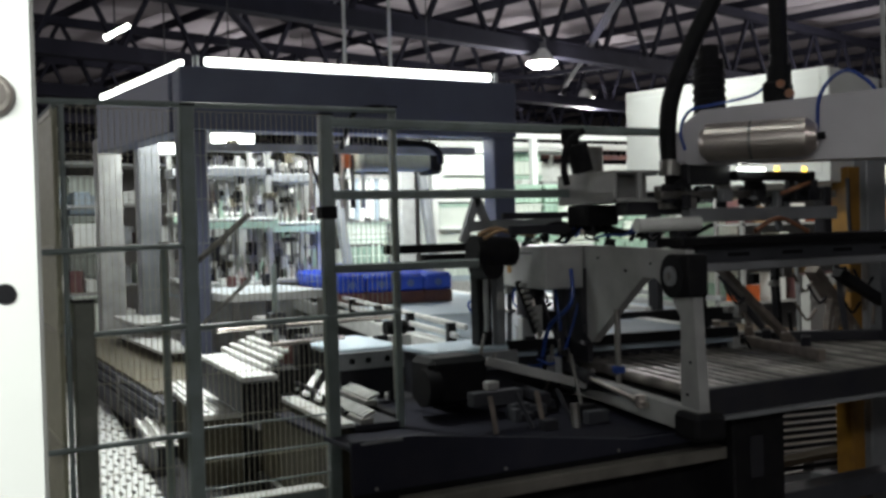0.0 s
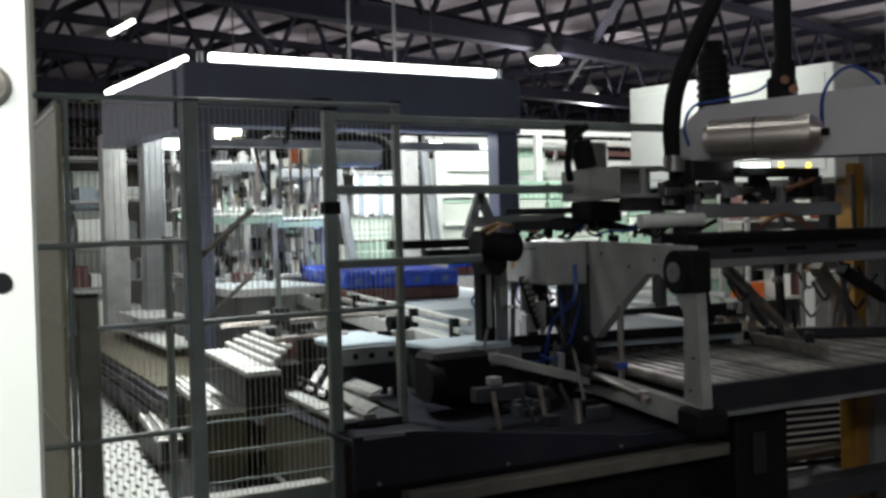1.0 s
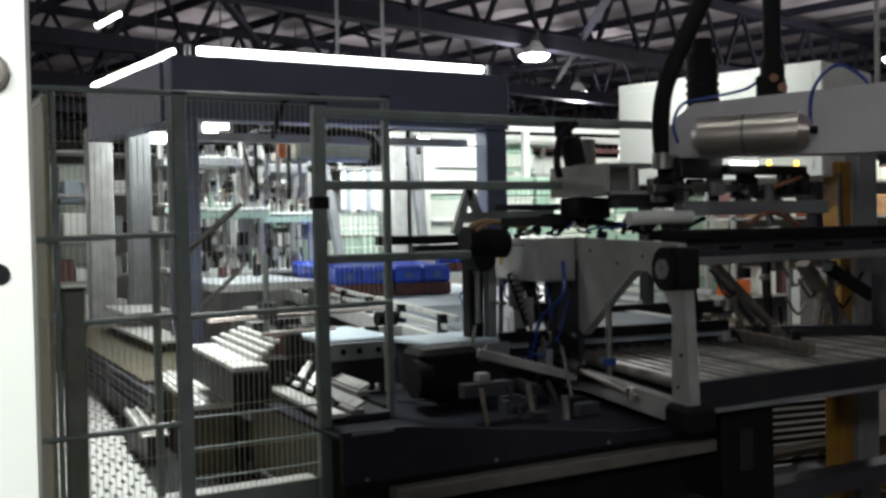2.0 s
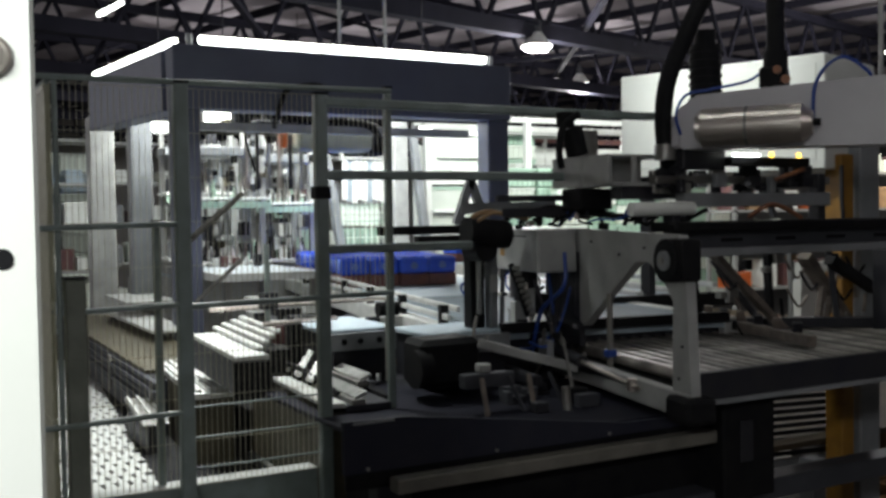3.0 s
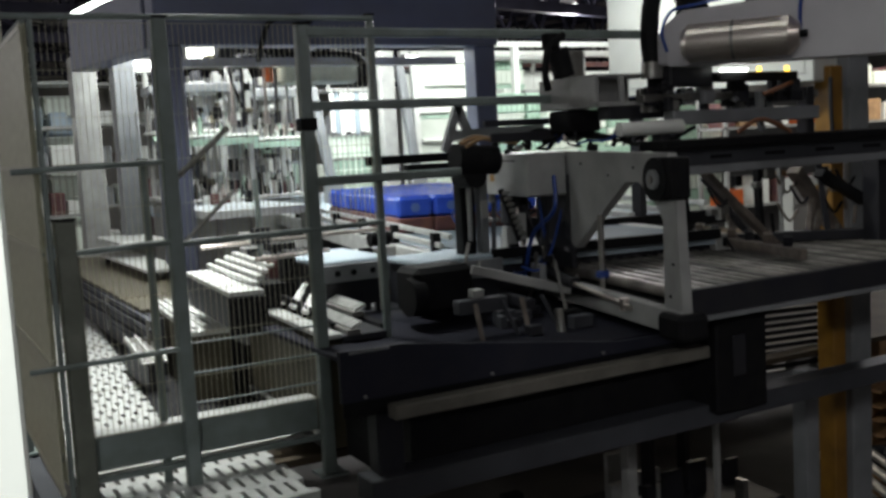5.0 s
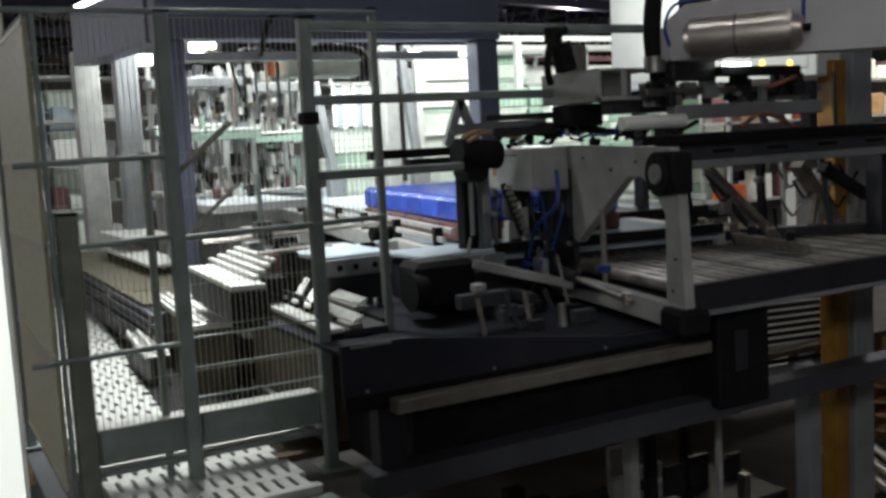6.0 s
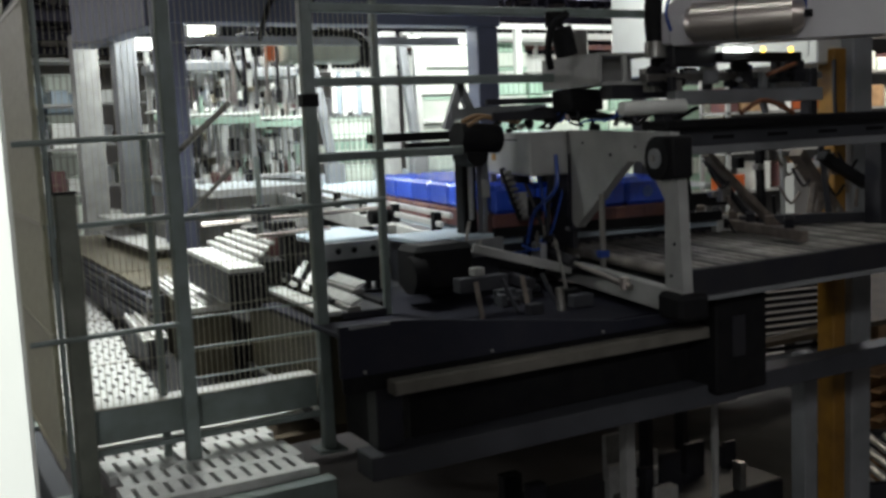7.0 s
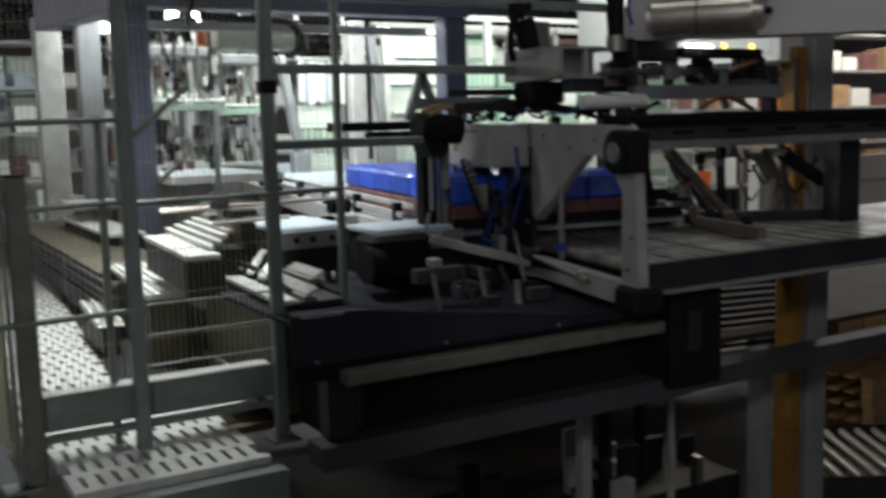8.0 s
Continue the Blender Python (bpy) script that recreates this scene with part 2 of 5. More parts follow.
def high_bay(p):
    t = thing("high_bay_lamp", pose(*p), "round lit high bay lamp hanging from the roof", "lamp", "high bay lamps")
    bm = bmesh.new()
    bmesh.ops.create_cone(bm, cap_ends=False, segments=24, radius1=0.272, radius2=0.09, depth=0.24, matrix=Matrix.Translation((0, 0, 0.12)))
    part("reflector", bm, GALV, t, local=True, smooth=True)
    bm = bmesh.new()
    bmesh.ops.create_cone(bm, cap_ends=True, segments=24, radius1=0.2, radius2=0.27, depth=0.07, matrix=Matrix.Translation((0, 0, -0.035)))
    part("diffuser", bm, BAY, t, "glowing white diffuser", local=True)
    part("housing", TU(((0, 0, 0.23), (0, 0, 0.45), 0.08)), DARK, t, local=True)
    part("hanger", TU(((0, 0, 0.45), (0, 0, 6.7 - p[2]), 0.012), seg=6), DARK, t, local=True)


# the unseen fill positions get a lamp body too
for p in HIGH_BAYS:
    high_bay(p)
t = thing("batten_light", pose(2.63, 14.4, 4.62), "short fluorescent batten hanging on a chain", "lamp")
part("tube", BA(((2.5, 14.4, 4.36), (2.84, 14.5, 4.58), 0.07, 0.06)), TUBE, t, "lit white tube")
part("chain", TU(((2.63, 14.4, 4.47), (2.63, 14.4, 6.7), 0.012), seg=6), DARK, t)

# ---- white column beside the camera ----
t = thing("machine_cabinet", pose(-0.12, 0.76, -0.05), "white enamelled machine cabinet side with bolt holes", "cabinet")
part("body", B(((-0.4, 0.66, -0.05), (0.0745, 0.96, 2.6)), bevel=0.003), WHITE, t)
bm = bmesh.new()
tube(bm, (0.0475, 0.66, 1.607), (0.0475, 0.6575, 1.607), 0.0135, 28)
tube(bm, (0.0475, 0.6575, 1.607), (0.0475, 0.6535, 1.607), 0.012, 28, 0.009)
part("bolt", bm, STEEL, t, "bright steel bolt head", smooth=True)
bm = bmesh.new()
tube(bm, (0.0525, 0.66, 1.484), (0.0525, 0.6585, 1.484), 0.0066, 24, 0.0058)
part("plug", bm, BLACK, t, "black rubber hole plug", smooth=True)
platform = thing("platform", pose(-0.5, 0, -0.05), "dark chequer plate platform floor", "platform", kind="structure")
for i in range(4):
    part("plate", B(((-2.0 + i * 0.9, -2.0, -0.06), (-1.102 + i * 0.9, 2.2, -0.05))), DULL, platform)
for x, y in ((-1.9, -1.9), (1.5, -1.9), (-1.9, 2.1), (1.5, 2.1)):
    part("leg", B(((x, y, FLOOR), (x + 0.1, y + 0.1, -0.06))), GREY, platform)

# ---- walkway behind and in front of the fence ----


def grating(x0, x1, y0, y1, z=0.0, strip=0.055, slot=0.15, pitch=0.068, web=0.04, shear=0.0):
    """A slotted walkway plank run: solid strips across and bridges between the slots, each row shifted by half a slot."""
    t = thing("slotted_walkway", pose((x0 + x1) / 2, y0, z), "galvanised slotted steel walkway grating", "grating", "walkway gratings", "structure")
    y, k = y0, 0
    while y < y1 - 0.05:
        bm = bmesh.new()
        dx = shear * (y - y0)
        box(bm, (x0 + dx, y, z - 0.04), (x1 + dx, y + strip, z))
        n = int((x1 - x0) / pitch)
        for i in range(n + 1):
            x = x0 + (i + 0.5 * (k % 2)) * pitch
            if x + web <= x1:
                box(bm, (x + dx, y + strip, z - 0.03), (x + web + dx, y + strip + slot, z - 0.001))
        part("plank", bm, GALV, t)
        y, k = y + strip + slot, k + 1


grating(0.73, 1.56, 4.05, 4.9, web=0.047)
grating(0.66, 1.2, 4.95, 11.5, strip=0.07, slot=0.09, pitch=0.075, web=0.05, shear=0.085)
grating(1.24, 2.15, 4.95, 5.6)

# ---- safety fence ----
FY = 4.5
fence = thing("safety_fence", pose(1.2, FY, -0.09), "grey green steel safety fence with wire mesh", "fence")


def post(x, y, z0, z1, w, mat=GREEN, parent=fence):
    p = part("post", B(((x - w / 2, y - w / 2, z0), (x + w / 2, y + w / 2, z1)), bevel=0.006), mat, parent)
    part("foot_plate", B(((x - 0.07, y - 0.07, z0), (x + 0.07, y + 0.07, z0 + 0.012))), mat, p)
    part("cap", B(((x - w / 2 - 0.003, y - w / 2 - 0.003, z1), (x + w / 2 + 0.003, y + w / 2 + 0.003, z1 + 0.01))), BLACK, p)


post(1.12, FY, -0.09, 2.12, 0.064)
post(1.79, FY, -0.09, 2.1, 0.06)
post(0.59, FY, -0.09, 2.12, 0.022)
post(0.655, FY + 0.02, -0.09, 1.26, 0.085, OLIVEPOST)
post(1.03, FY + 0.12, -0.09, 1.5, 0.035)
post(2.16, FY + 0.02, 0.5, 2.15, 0.035)
post(0.56, 5.9, -0.09, 2.12, 0.05)
post(0.56, 7.4, -0.09, 2.12, 0.05)
for z, x0, x1 in ((2.12, 0.46, 2.16), (1.48, 0.46, 1.1), (1.12, 0.69, 1.1), (1.12, 1.13, 2.16), (0.63, 0.46, 1.1)):
    part("rail", TU(((x0, FY - 0.02, z), (x1, FY - 0.02, z + 0.012), 0.013), seg=8), GREEN, fence)
for z in (0.38, 0.52, 0.66):
    part("rail", TU(((1.12, FY - 0.02, z), (1.77, FY - 0.02, z), 0.005), seg=6), GREEN, fence)
for z in (2.12, 1.48, 1.12, 0.63, 0.2):
    part("rail", TU(((0.575, FY + 0.1, z), (0.575, 8.9, z), 0.013), seg=8), GREEN, fence)
part("kick_beam", B(((0.66, FY + 0.04, 0.13), (1.76, FY + 0.14, 0.285)), bevel=0.004), GREEN, fence)
# lighter sheet standing in for light on the kick beam's top face
part("kick_flange", B(((0.66, FY + 0.038, 0.286), (1.76, FY + 0.15, 0.292))), GALV, fence)
part("kick_rail", B(((0.66, FY + 0.01, 0.085), (1.76, FY + 0.035, 0.11))), GREEN, fence)


def wires(x0, x1, z0, z1, y):
    bm = bmesh.new()
    x = x0
    while x < x1:
        box(bm, (x - 0.0013, y - 0.0013, z0), (x + 0.0013, y + 0.0013, z1))
        x += 0.026
    z = z0
    while z < z1:
        box(bm, (x0, y + 0.001, z - 0.0013), (x1, y + 0.0036, z + 0.0013))
        z += 0.2
    part("wire_panel", bm, MESHC, fence, "fine welded wire mesh", kind="stuff")


wires(0.6, 1.08, 0.3, 2.1, FY)
wires(1.13, 1.77, 0.3, 2.1, FY)
wires(1.81, 2.15, 1.12, 2.1, FY)
bm = bmesh.new()
y = 4.53
while y < 8.9:
    box(bm, (0.574, y - 0.0015, 0.1), (0.578, y + 0.0015, 2.1))
    y += 0.026
part("wire_panel", bm, MESHC, fence, "fine welded wire mesh", kind="stuff")
bm = bmesh.new()
for i in range(170):
    y = 4.53 + i * 0.0135
    box(bm, (0.553, y, 0.05), (0.56, y + 0.008, 2.1 if y < 5.25 else 2.75))
for z in (0.06, 0.64, 1.13, 1.49, 2.07):
    box(bm, (0.548, 4.53, z), (0.565, 6.82, z + 0.018))
part("lattice_panel", bm, LATTICE, fence, "dense olive lattice panel", kind="stuff")
part("plank", BA(((0.45, 6.9, 0.02), (0.43, 4.9, 0.02), 0.07, 0.05), bevel=0.006), WOOD, fence, "worn tan wooden plank")
part("latch_collar", B(((1.75, FY - 0.04, 1.6), (1.83, FY + 0.04, 1.66)), bevel=0.005), BLACK, fence)
part("brace", TU(((1.1, FY + 0.06, 1.36), (1.42, FY + 0.06, 1.63), 0.014)), DULL, fence)
part("brace", TU(((1.1, FY + 0.06, 1.05), (1.42, FY + 0.06, 1.33), 0.01)), DULL, fence)

rail = thing("guard_rail", pose(2.8, FY, 1.3), "grey green tube guard rail running into the machine", "guard rail")
for z, x1 in ((2.065, 3.95), (1.715, 3.25), (1.355, 2.62)):
    part("rail", BA(((1.8, FY - 0.01, z), (x1, FY - 0.01, z), 0.045, 0.045), bevel=0.008), GREEN, rail)

# two long unseen battens added over the machine for streaks on the air tank
for (x, y, z) in ((2.8, 2.8, 4.2), (4.4, 4.1, 4.4)):
    t = thing("batten_light", pose(x, y, z), "unseen long batten added for bright streaks on the air tank", "lamp", "batten lights")
    d = Vector((0.69, -0.98, 0))
    part("tube", BA((Vector((x, y, z)) - d, Vector((x, y, z)) + d, 0.09, 0.06), bevel=0.015), TUBE, t, "lit white tube")
    part("case", BA((Vector((x, y, z + 0.06)) - d, Vector((x, y, z + 0.06)) + d, 0.12, 0.05)), PALE, t)
    for k in (-0.8, 0.8):
        q = Vector((x, y, z)) + d * k
        part("chain", TU(((q.x, q.y, z + 0.08), (q.x, q.y, 6.7), 0.008), seg=6), DARK, t)

# ---- gantry over the packing cell ----
gantry = thing("gantry", pose(4.06, 9.3, -0.1), "slate blue steel portal over the packing cell", "gantry")
part("header_beam", B(((2.24, 9.2, 2.54), (5.9, 9.5, 3.13)), bevel=0.012), SLATE, gantry)
for x0, x1 in ((2.24, 2.49), (5.62, 5.88)):
    part("pillar", B(((x0, 9.23, -0.1), (x1, 9.47, 2.54)), bevel=0.012), SLATE, gantry)
gm = pose(2.25, 9.2, 0, 0, 0, 6.7)
part("side_beam", B(((0, 0.32, 2.54), (0.26, 2.7, 3.12)), bevel=0.012, m=gm), SLATE, gantry)
part("tube_light", B(((2.5, 9.24, 3.15), (5.62, 9.3, 3.225)), bevel=0.015), TUBE, gantry, "lit fluorescent tube")
part("tube_light", B(((0.03, 0.1, 3.14), (0.08, 2.65, 3.2)), bevel=0.015, m=gm), TUBE, gantry, "lit fluorescent tube")
for x in (2.42, 5.7):
    part("lamp_bracket", TU(((x, 9.3, 3.12), (x, 9.3, 3.24), 0.03)), GREY, gantry)
part("under_rail", B(((2.5, 9.6, 2.38), (5.6, 9.72, 2.46))), PALE, gantry)
for (x, y, w, mat, nm) in ((2.4, 11.5, 0.24, GREY, "grey"), (2.13, 12.4, 0.28, PALE, "pale grey"), (5.79, 11.8, 0.2, PALE, "pale grey")):
    solid("steel_column", B(((x - w / 2, y - w / 2, FLOOR), (x + w / 2, y + w / 2, 2.75)), bevel=0.01), mat, nm + " painted steel column in the packing cell", "column", base=(x, y, FLOOR))
# ---- layer former: frame of its own, turned 10 degrees ----
MM = pose(3.1, 3.45, 0, 0, 0, -10)


def mp(x, y, z):
    return MM @ Vector((x, y, z))


former = thing("layer_former", pose(2.5, 3.9, -0.1), "dark layer forming machine with a pale grey swing frame", "machine")
part("front_skirt", B(((1.52, 3.61, 0.42), (3.42, 3.64, 0.53)), bevel=0.006), BLACK, former)
# darkened navy keeps the top from reading lighter than the front
part("top_plate", B(((1.75, 3.64, 0.52), (3.42, 5.3, 0.545)), bevel=0.004), SHADENAVY, former)
bm = bmesh.new()
slab(bm, [(1.5, 0.495), (3.42, 0.495), (3.42, 0.54), (2.9, 0.548), (1.78, 0.70), (1.5, 0.705)], 3.585, 3.61, lambda u, z, k: Vector((u, k, z)))
cover = part("drive_cover", bm, NAVY, former, "dark navy front plate")
part("edge_strip", B(((1.54, 3.581, 0.69), (1.72, 3.5848, 0.7))), GREY, cover)
for x in (1.6, 2.2, 2.8, 3.3):
    part("bolt", TU(((x, 3.585, 0.51), (x, 3.579, 0.51), 0.008), seg=6), DULL, cover)
part("front_beam", B(((1.7, 3.52, 0.405), (3.4, 3.6, 0.465)), bevel=0.006), TAUPE, former)
part("underframe", B(((1.85, 3.7, 0.02), (3.7, 4.4, 0.36))), BLACK, former)
part("end_block", B(((3.42, 3.5, 0.12), (3.76, 4.4, 0.60)), bevel=0.01), BLACK, former)
part("switch_box", B(((3.52, 3.485, 0.3), (3.6, 3.5, 0.5)), bevel=0.003), DARK, former)
part("base_beam", B(((1.6, 3.56, 0.055), (3.62, 3.72, 0.16)), bevel=0.005), DARKGREY, former)
part("base_beam", B(((3.62, 3.58, 0.055), (6.5, 3.72, 0.16)), bevel=0.005), DARKGREY, former)
part("stub_post", B(((1.66, 3.62, 0.16), (1.78, 3.72, 0.42)), bevel=0.005), DARK, former)
arm = [(1.07, 1.43), (0.0, 1.405), (-0.06, 1.2), (-0.1, 0.63), (0.06, 0.63), (0.05, 1.10), (0.14, 1.2), (0.26, 1.27), (0.38, 1.27), (0.62, 1.12), (0.95, 0.9), (1.07, 0.95)]
bm = bmesh.new()
slab(bm, arm, 0.0, 0.05, lambda u, z, s: mp(s, u, z))
swing = part("swing_plate", bm, PALE, former, "pale grey arched side plate")
for u, z in ((0.85, 1.36), (0.3, 1.34), (0.55, 1.3), (0.0, 0.75), (-0.03, 0.9)):
    part("bolt", TU((mp(0.0, u, z), mp(-0.008, u, z), 0.007), seg=6), DARK, swing)
part("lower_bar", BA((mp(0.02, -0.1, 0.63), mp(0.02, 2.3, 0.665), 0.06, 0.115), bevel=0.006), PALE, former)
part("lower_bar", BA((mp(-0.3, 0.9, 0.62), mp(-0.3, 2.2, 0.62), 0.05, 0.06), bevel=0.006), DARK, former)
part("web_plate", B(((0.0, 1.0, 0.78), (0.03, 1.45, 1.3)), m=MM), DARK, former)
gear = part("gear_box", B(((-0.24, 1.02, 1.19), (-0.004, 2.03, 1.43)), bevel=0.01, m=MM), PALE, former, "pale grey gear box cover")
part("seam", B(((-0.243, 1.18, 1.385), (-0.24, 1.95, 1.392)), m=MM), DARK, gear)
part("sticker", B(((-0.242, 1.5, 1.27), (-0.24, 1.56, 1.31)), m=MM), YELLOW, gear, "small yellow warning label")
part("motor", TU((mp(-0.12, 1.5, 1.2), mp(-0.12, 1.5, 1.02), 0.085), (mp(-0.12, 1.5, 1.02), mp(-0.12, 1.5, 0.98), 0.06), seg=18), DARK, former, smooth=True)
part("valve_block", B(((-0.2, 1.18, 0.95), (-0.1, 1.32, 1.06)), m=MM, bevel=0.006), BLACK, former)
part("valve_label", B(((-0.203, 1.22, 0.985), (-0.2, 1.27, 1.03)), m=MM), YELLOW, former, "yellow label")
part("bracket", B(((-0.2, 1.45, 0.86), (-0.12, 1.52, 1.0)), m=MM, bevel=0.004), PALE, former)
part("chain_arm", BA(((2.93, 4.6, 1.24), (3.03, 4.58, 0.95), 0.028, 0.03), bevel=0.004), BLACK, former)
for i in range(9):
    k = i / 8
    part("chain_link", TU(((2.925 + 0.1 * k, 4.57, 1.22 - 0.26 * k), (2.965 + 0.1 * k, 4.57, 1.22 - 0.26 * k), 0.012), seg=8), DULL, former, smooth=True)
part("light_plate", B(((3.03, 4.6, 0.96), (3.09, 4.61, 1.1)), bevel=0.003), PALE, former)
part("light_plate", B(((2.86, 4.7, 1.08), (2.91, 4.71, 1.18)), bevel=0.003), PALE, former)
part("slope_plate", BA(((2.66, 4.5, 0.835), (3.2, 4.36, 0.675), 0.025, 0.05), bevel=0.004), PALE, former)
part("upright_bar", B(((2.855, 4.82, 0.95), (2.875, 4.85, 1.34)), bevel=0.003), PALE, former)
part("hose", HO(([(2.98, 4.5, 0.82), (3.04, 4.48, 0.79), (3.1, 4.48, 0.8), (3.15, 4.5, 0.84), (3.2, 4.52, 0.9), (3.28, 4.55, 1.05), (3.33, 4.56, 1.2)], 0.007)), HOSEBLUE, former, "bright blue air hose", smooth=True)
part("hose_tie", B(((3.13, 4.47, 0.82), (3.17, 4.51, 0.86)), bevel=0.004), BLACK, former)
bm = bmesh.new()
tube(bm, mp(-0.06, 0.02, 1.29), mp(0.06, 0.02, 1.29), 0.1, 28)
box(bm, (-0.05, -0.1, 1.2), (0.06, 0.02, 1.39), MM, 0.01)
wheel = part("pulley", bm, BLACK, former, smooth=True)
part("hub", TU((mp(-0.075, 0.02, 1.29), mp(-0.06, 0.02, 1.29), 0.045), seg=20), GREY, wheel, smooth=True)
part("hub_nut", TU((mp(-0.085, 0.02, 1.29), mp(-0.075, 0.02, 1.29), 0.018), seg=6), DULL, wheel)
part("foot_block", B(((-0.06, -0.16, 0.56), (0.1, 0.04, 0.68)), bevel=0.02, m=MM), BLACK, former)
# rods, cylinders and hoses of the swing frame
part("rod", TU((mp(-0.1, 0.8, 0.73), mp(-0.1, 0.2, 0.68), 0.014), seg=12), STEEL, former, "chrome cylinder rod", smooth=True)
part("rod_end", TU((mp(-0.1, 0.26, 0.66), mp(-0.1, 0.26, 0.72), 0.025), seg=14), STEEL, former, smooth=True)
part("cylinder", TU((mp(-0.1, 1.25, 0.77), mp(-0.1, 0.78, 0.73), 0.032), seg=14), DARK, former, smooth=True)
part("upright_rod", TU((mp(-0.02, 0.62, 1.1), mp(-0.02, 0.62, 0.72), 0.017), seg=10), DULL, former, smooth=True)
part("rod_clamp", B(((-0.05, 0.6, 0.77), (0.01, 0.64, 0.81)), m=MM, bevel=0.006), HOSEBLUE, former, "blue clamp")
for i, (u, v) in enumerate(((1.9, 0.1), (1.75, -0.15), (1.3, 0.05), (1.05, -0.1), (1.62, 0.15))):
    part("link", BA((mp(v, u, 1.2), mp(v - 0.06, u - 0.16 + 0.05 * i, 0.74), 0.028, 0.02)), DARK if i % 2 else DULL, former)
part("gusset", B(((-0.2, 1.0, 0.68), (-0.16, 1.12, 0.82)), m=MM, bevel=0.004), GREY, former)
part("hose", HO(([mp(-0.1, 1.2, 1.2), mp(-0.15, 1.05, 1.05), mp(-0.12, 1.1, 0.85), mp(-0.2, 1.3, 0.74), mp(-0.2, 1.6, 0.78)], 0.008)), HOSEBLUE, former, "blue air hose", smooth=True)
part("hose", HO(([mp(-0.1, 0.98, 1.3), mp(-0.12, 0.95, 1.12), mp(-0.16, 1.15, 0.98), mp(-0.18, 1.22, 0.8)], 0.012)), HOSEBLUE, former, "blue air hose", smooth=True)
part("hose", HO(([mp(-0.2, 1.9, 1.2), mp(-0.3, 1.8, 1.0), mp(-0.3, 1.7, 0.9), mp(-0.2, 1.5, 0.8)], 0.012)), BLACK, former, "black hose", smooth=True)
random.seed(5)
for i in range(34):
    u, v, z = random.uniform(0.95, 2.1), random.uniform(-0.26, 0.06), random.uniform(0.72, 1.15)
    a = mp(v, u, z)
    if i % 3 == 0:
        b = mp(v + random.uniform(-0.1, 0.1), u + random.uniform(-0.2, 0.2), z - random.uniform(0.05, 0.3))
        part("rod", TU((a, b, random.uniform(0.006, 0.014)), seg=8), random.choice((DULL, STEEL, DARK)), former, smooth=True)
    elif i % 3 == 1:
        w = random.uniform(0.02, 0.07)
        part("fixture", B(((v, u, z), (v + w, u + w * 1.3, z + random.uniform(0.02, 0.1))), m=MM, bevel=0.004), random.choice((DARK, BLACK, GREY, DULL, BLACK)), former)
    else:
        p = [a]
        for k in range(3):
            p.append(p[-1] + Vector((random.uniform(-0.08, 0.08), random.uniform(-0.08, 0.08), random.uniform(-0.12, 0.04))))
        part("hose", HO((p, random.uniform(0.004, 0.009)), seg=6), random.choice((BLACK, BLACK, HOSEBLUE, DARK)), former, smooth=True)
for i in range(10):
    x, y = random.uniform(2.4, 3.05), random.uniform(3.95, 4.5)
    part("fixture", B(((x, y, 0.545), (x + random.uniform(0.03, 0.14), y + 0.06, random.uniform(0.56, 0.63))), bevel=0.004), random.choice((DARK, DARKGREY, BLACK)), former)
part("piston", TU(((2.86, 4.0, 0.66), (2.86, 3.98, 0.5), 0.022), seg=12), DULL, former, smooth=True)
# left column of the frame
part("column", B(((2.83, 4.86, 0.72), (2.92, 4.95, 1.5)), bevel=0.006), BLACK, former)
part("column", B(((2.94, 4.83, 0.8), (2.99, 4.9, 1.42)), bevel=0.006), GREY, former)
part("bearing", TU(((2.72, 4.72, 1.42), (2.98, 4.72, 1.40), 0.08), seg=18), BLACK, former, smooth=True)
part("bearing", TU(((2.84, 4.7, 1.32), (2.84, 4.86, 1.32), 0.07), seg=18), BLACK, former, smooth=True)
part("tan_cable", HO(([(2.75, 4.7, 1.5), (2.85, 4.7, 1.53), (2.98, 4.72, 1.51), (3.05, 4.6, 1.49)], 0.014), ([(2.76, 4.66, 1.48), (2.86, 4.65, 1.52), (3.0, 4.66, 1.5)], 0.01)), WOOD, former, "tan cable bundle", smooth=True)
part("hook", HO(([(2.8, 4.75, 0.95), (2.76, 4.72, 0.84), (2.8, 4.7, 0.78), (2.85, 4.72, 0.84)], 0.01)), DULL, former, smooth=True)
part("a_frame", BA(((2.82, 5.0, 1.46), (2.92, 5.0, 1.72), 0.03, 0.05), ((3.02, 5.0, 1.46), (2.91, 5.0, 1.73), 0.03, 0.05), ((2.84, 5.0, 1.55), (3.5, 5.0, 1.56), 0.05, 0.06)), GREY, former)
part("black_bar", B(((2.33, 4.98, 1.405), (2.85, 5.04, 1.455)), bevel=0.004), BLACK, former)
part("black_bar", B(((2.52, 4.9, 1.34), (2.85, 4.96, 1.40)), bevel=0.004), BLACK, former)
# lower gripper fingers on the dark plate
part("cross_bar", B(((2.38, 4.15, 0.665), (2.66, 4.22, 0.735)), bevel=0.004), DARKGREY, former)
part("block", B(((2.47, 4.16, 0.74), (2.53, 4.22, 0.78)), bevel=0.004), PALE, former)
for i, x in enumerate((2.45, 2.6, 2.72, 2.84)):
    part("finger", BA(((x, 4.12, 0.72), (x + (0.05 if i % 2 else -0.01), 4.05, 0.55), 0.02, 0.016)), DARKGREY if i % 2 else RUST, former)
part("motor_block", B(((2.33, 4.5, 0.62), (2.68, 4.75, 0.87)), bevel=0.03), BLACK, former)
part("motor_fan", TU(((2.3, 4.55, 0.72), (2.38, 4.55, 0.72), 0.1), seg=18), BLACK, former, smooth=True)
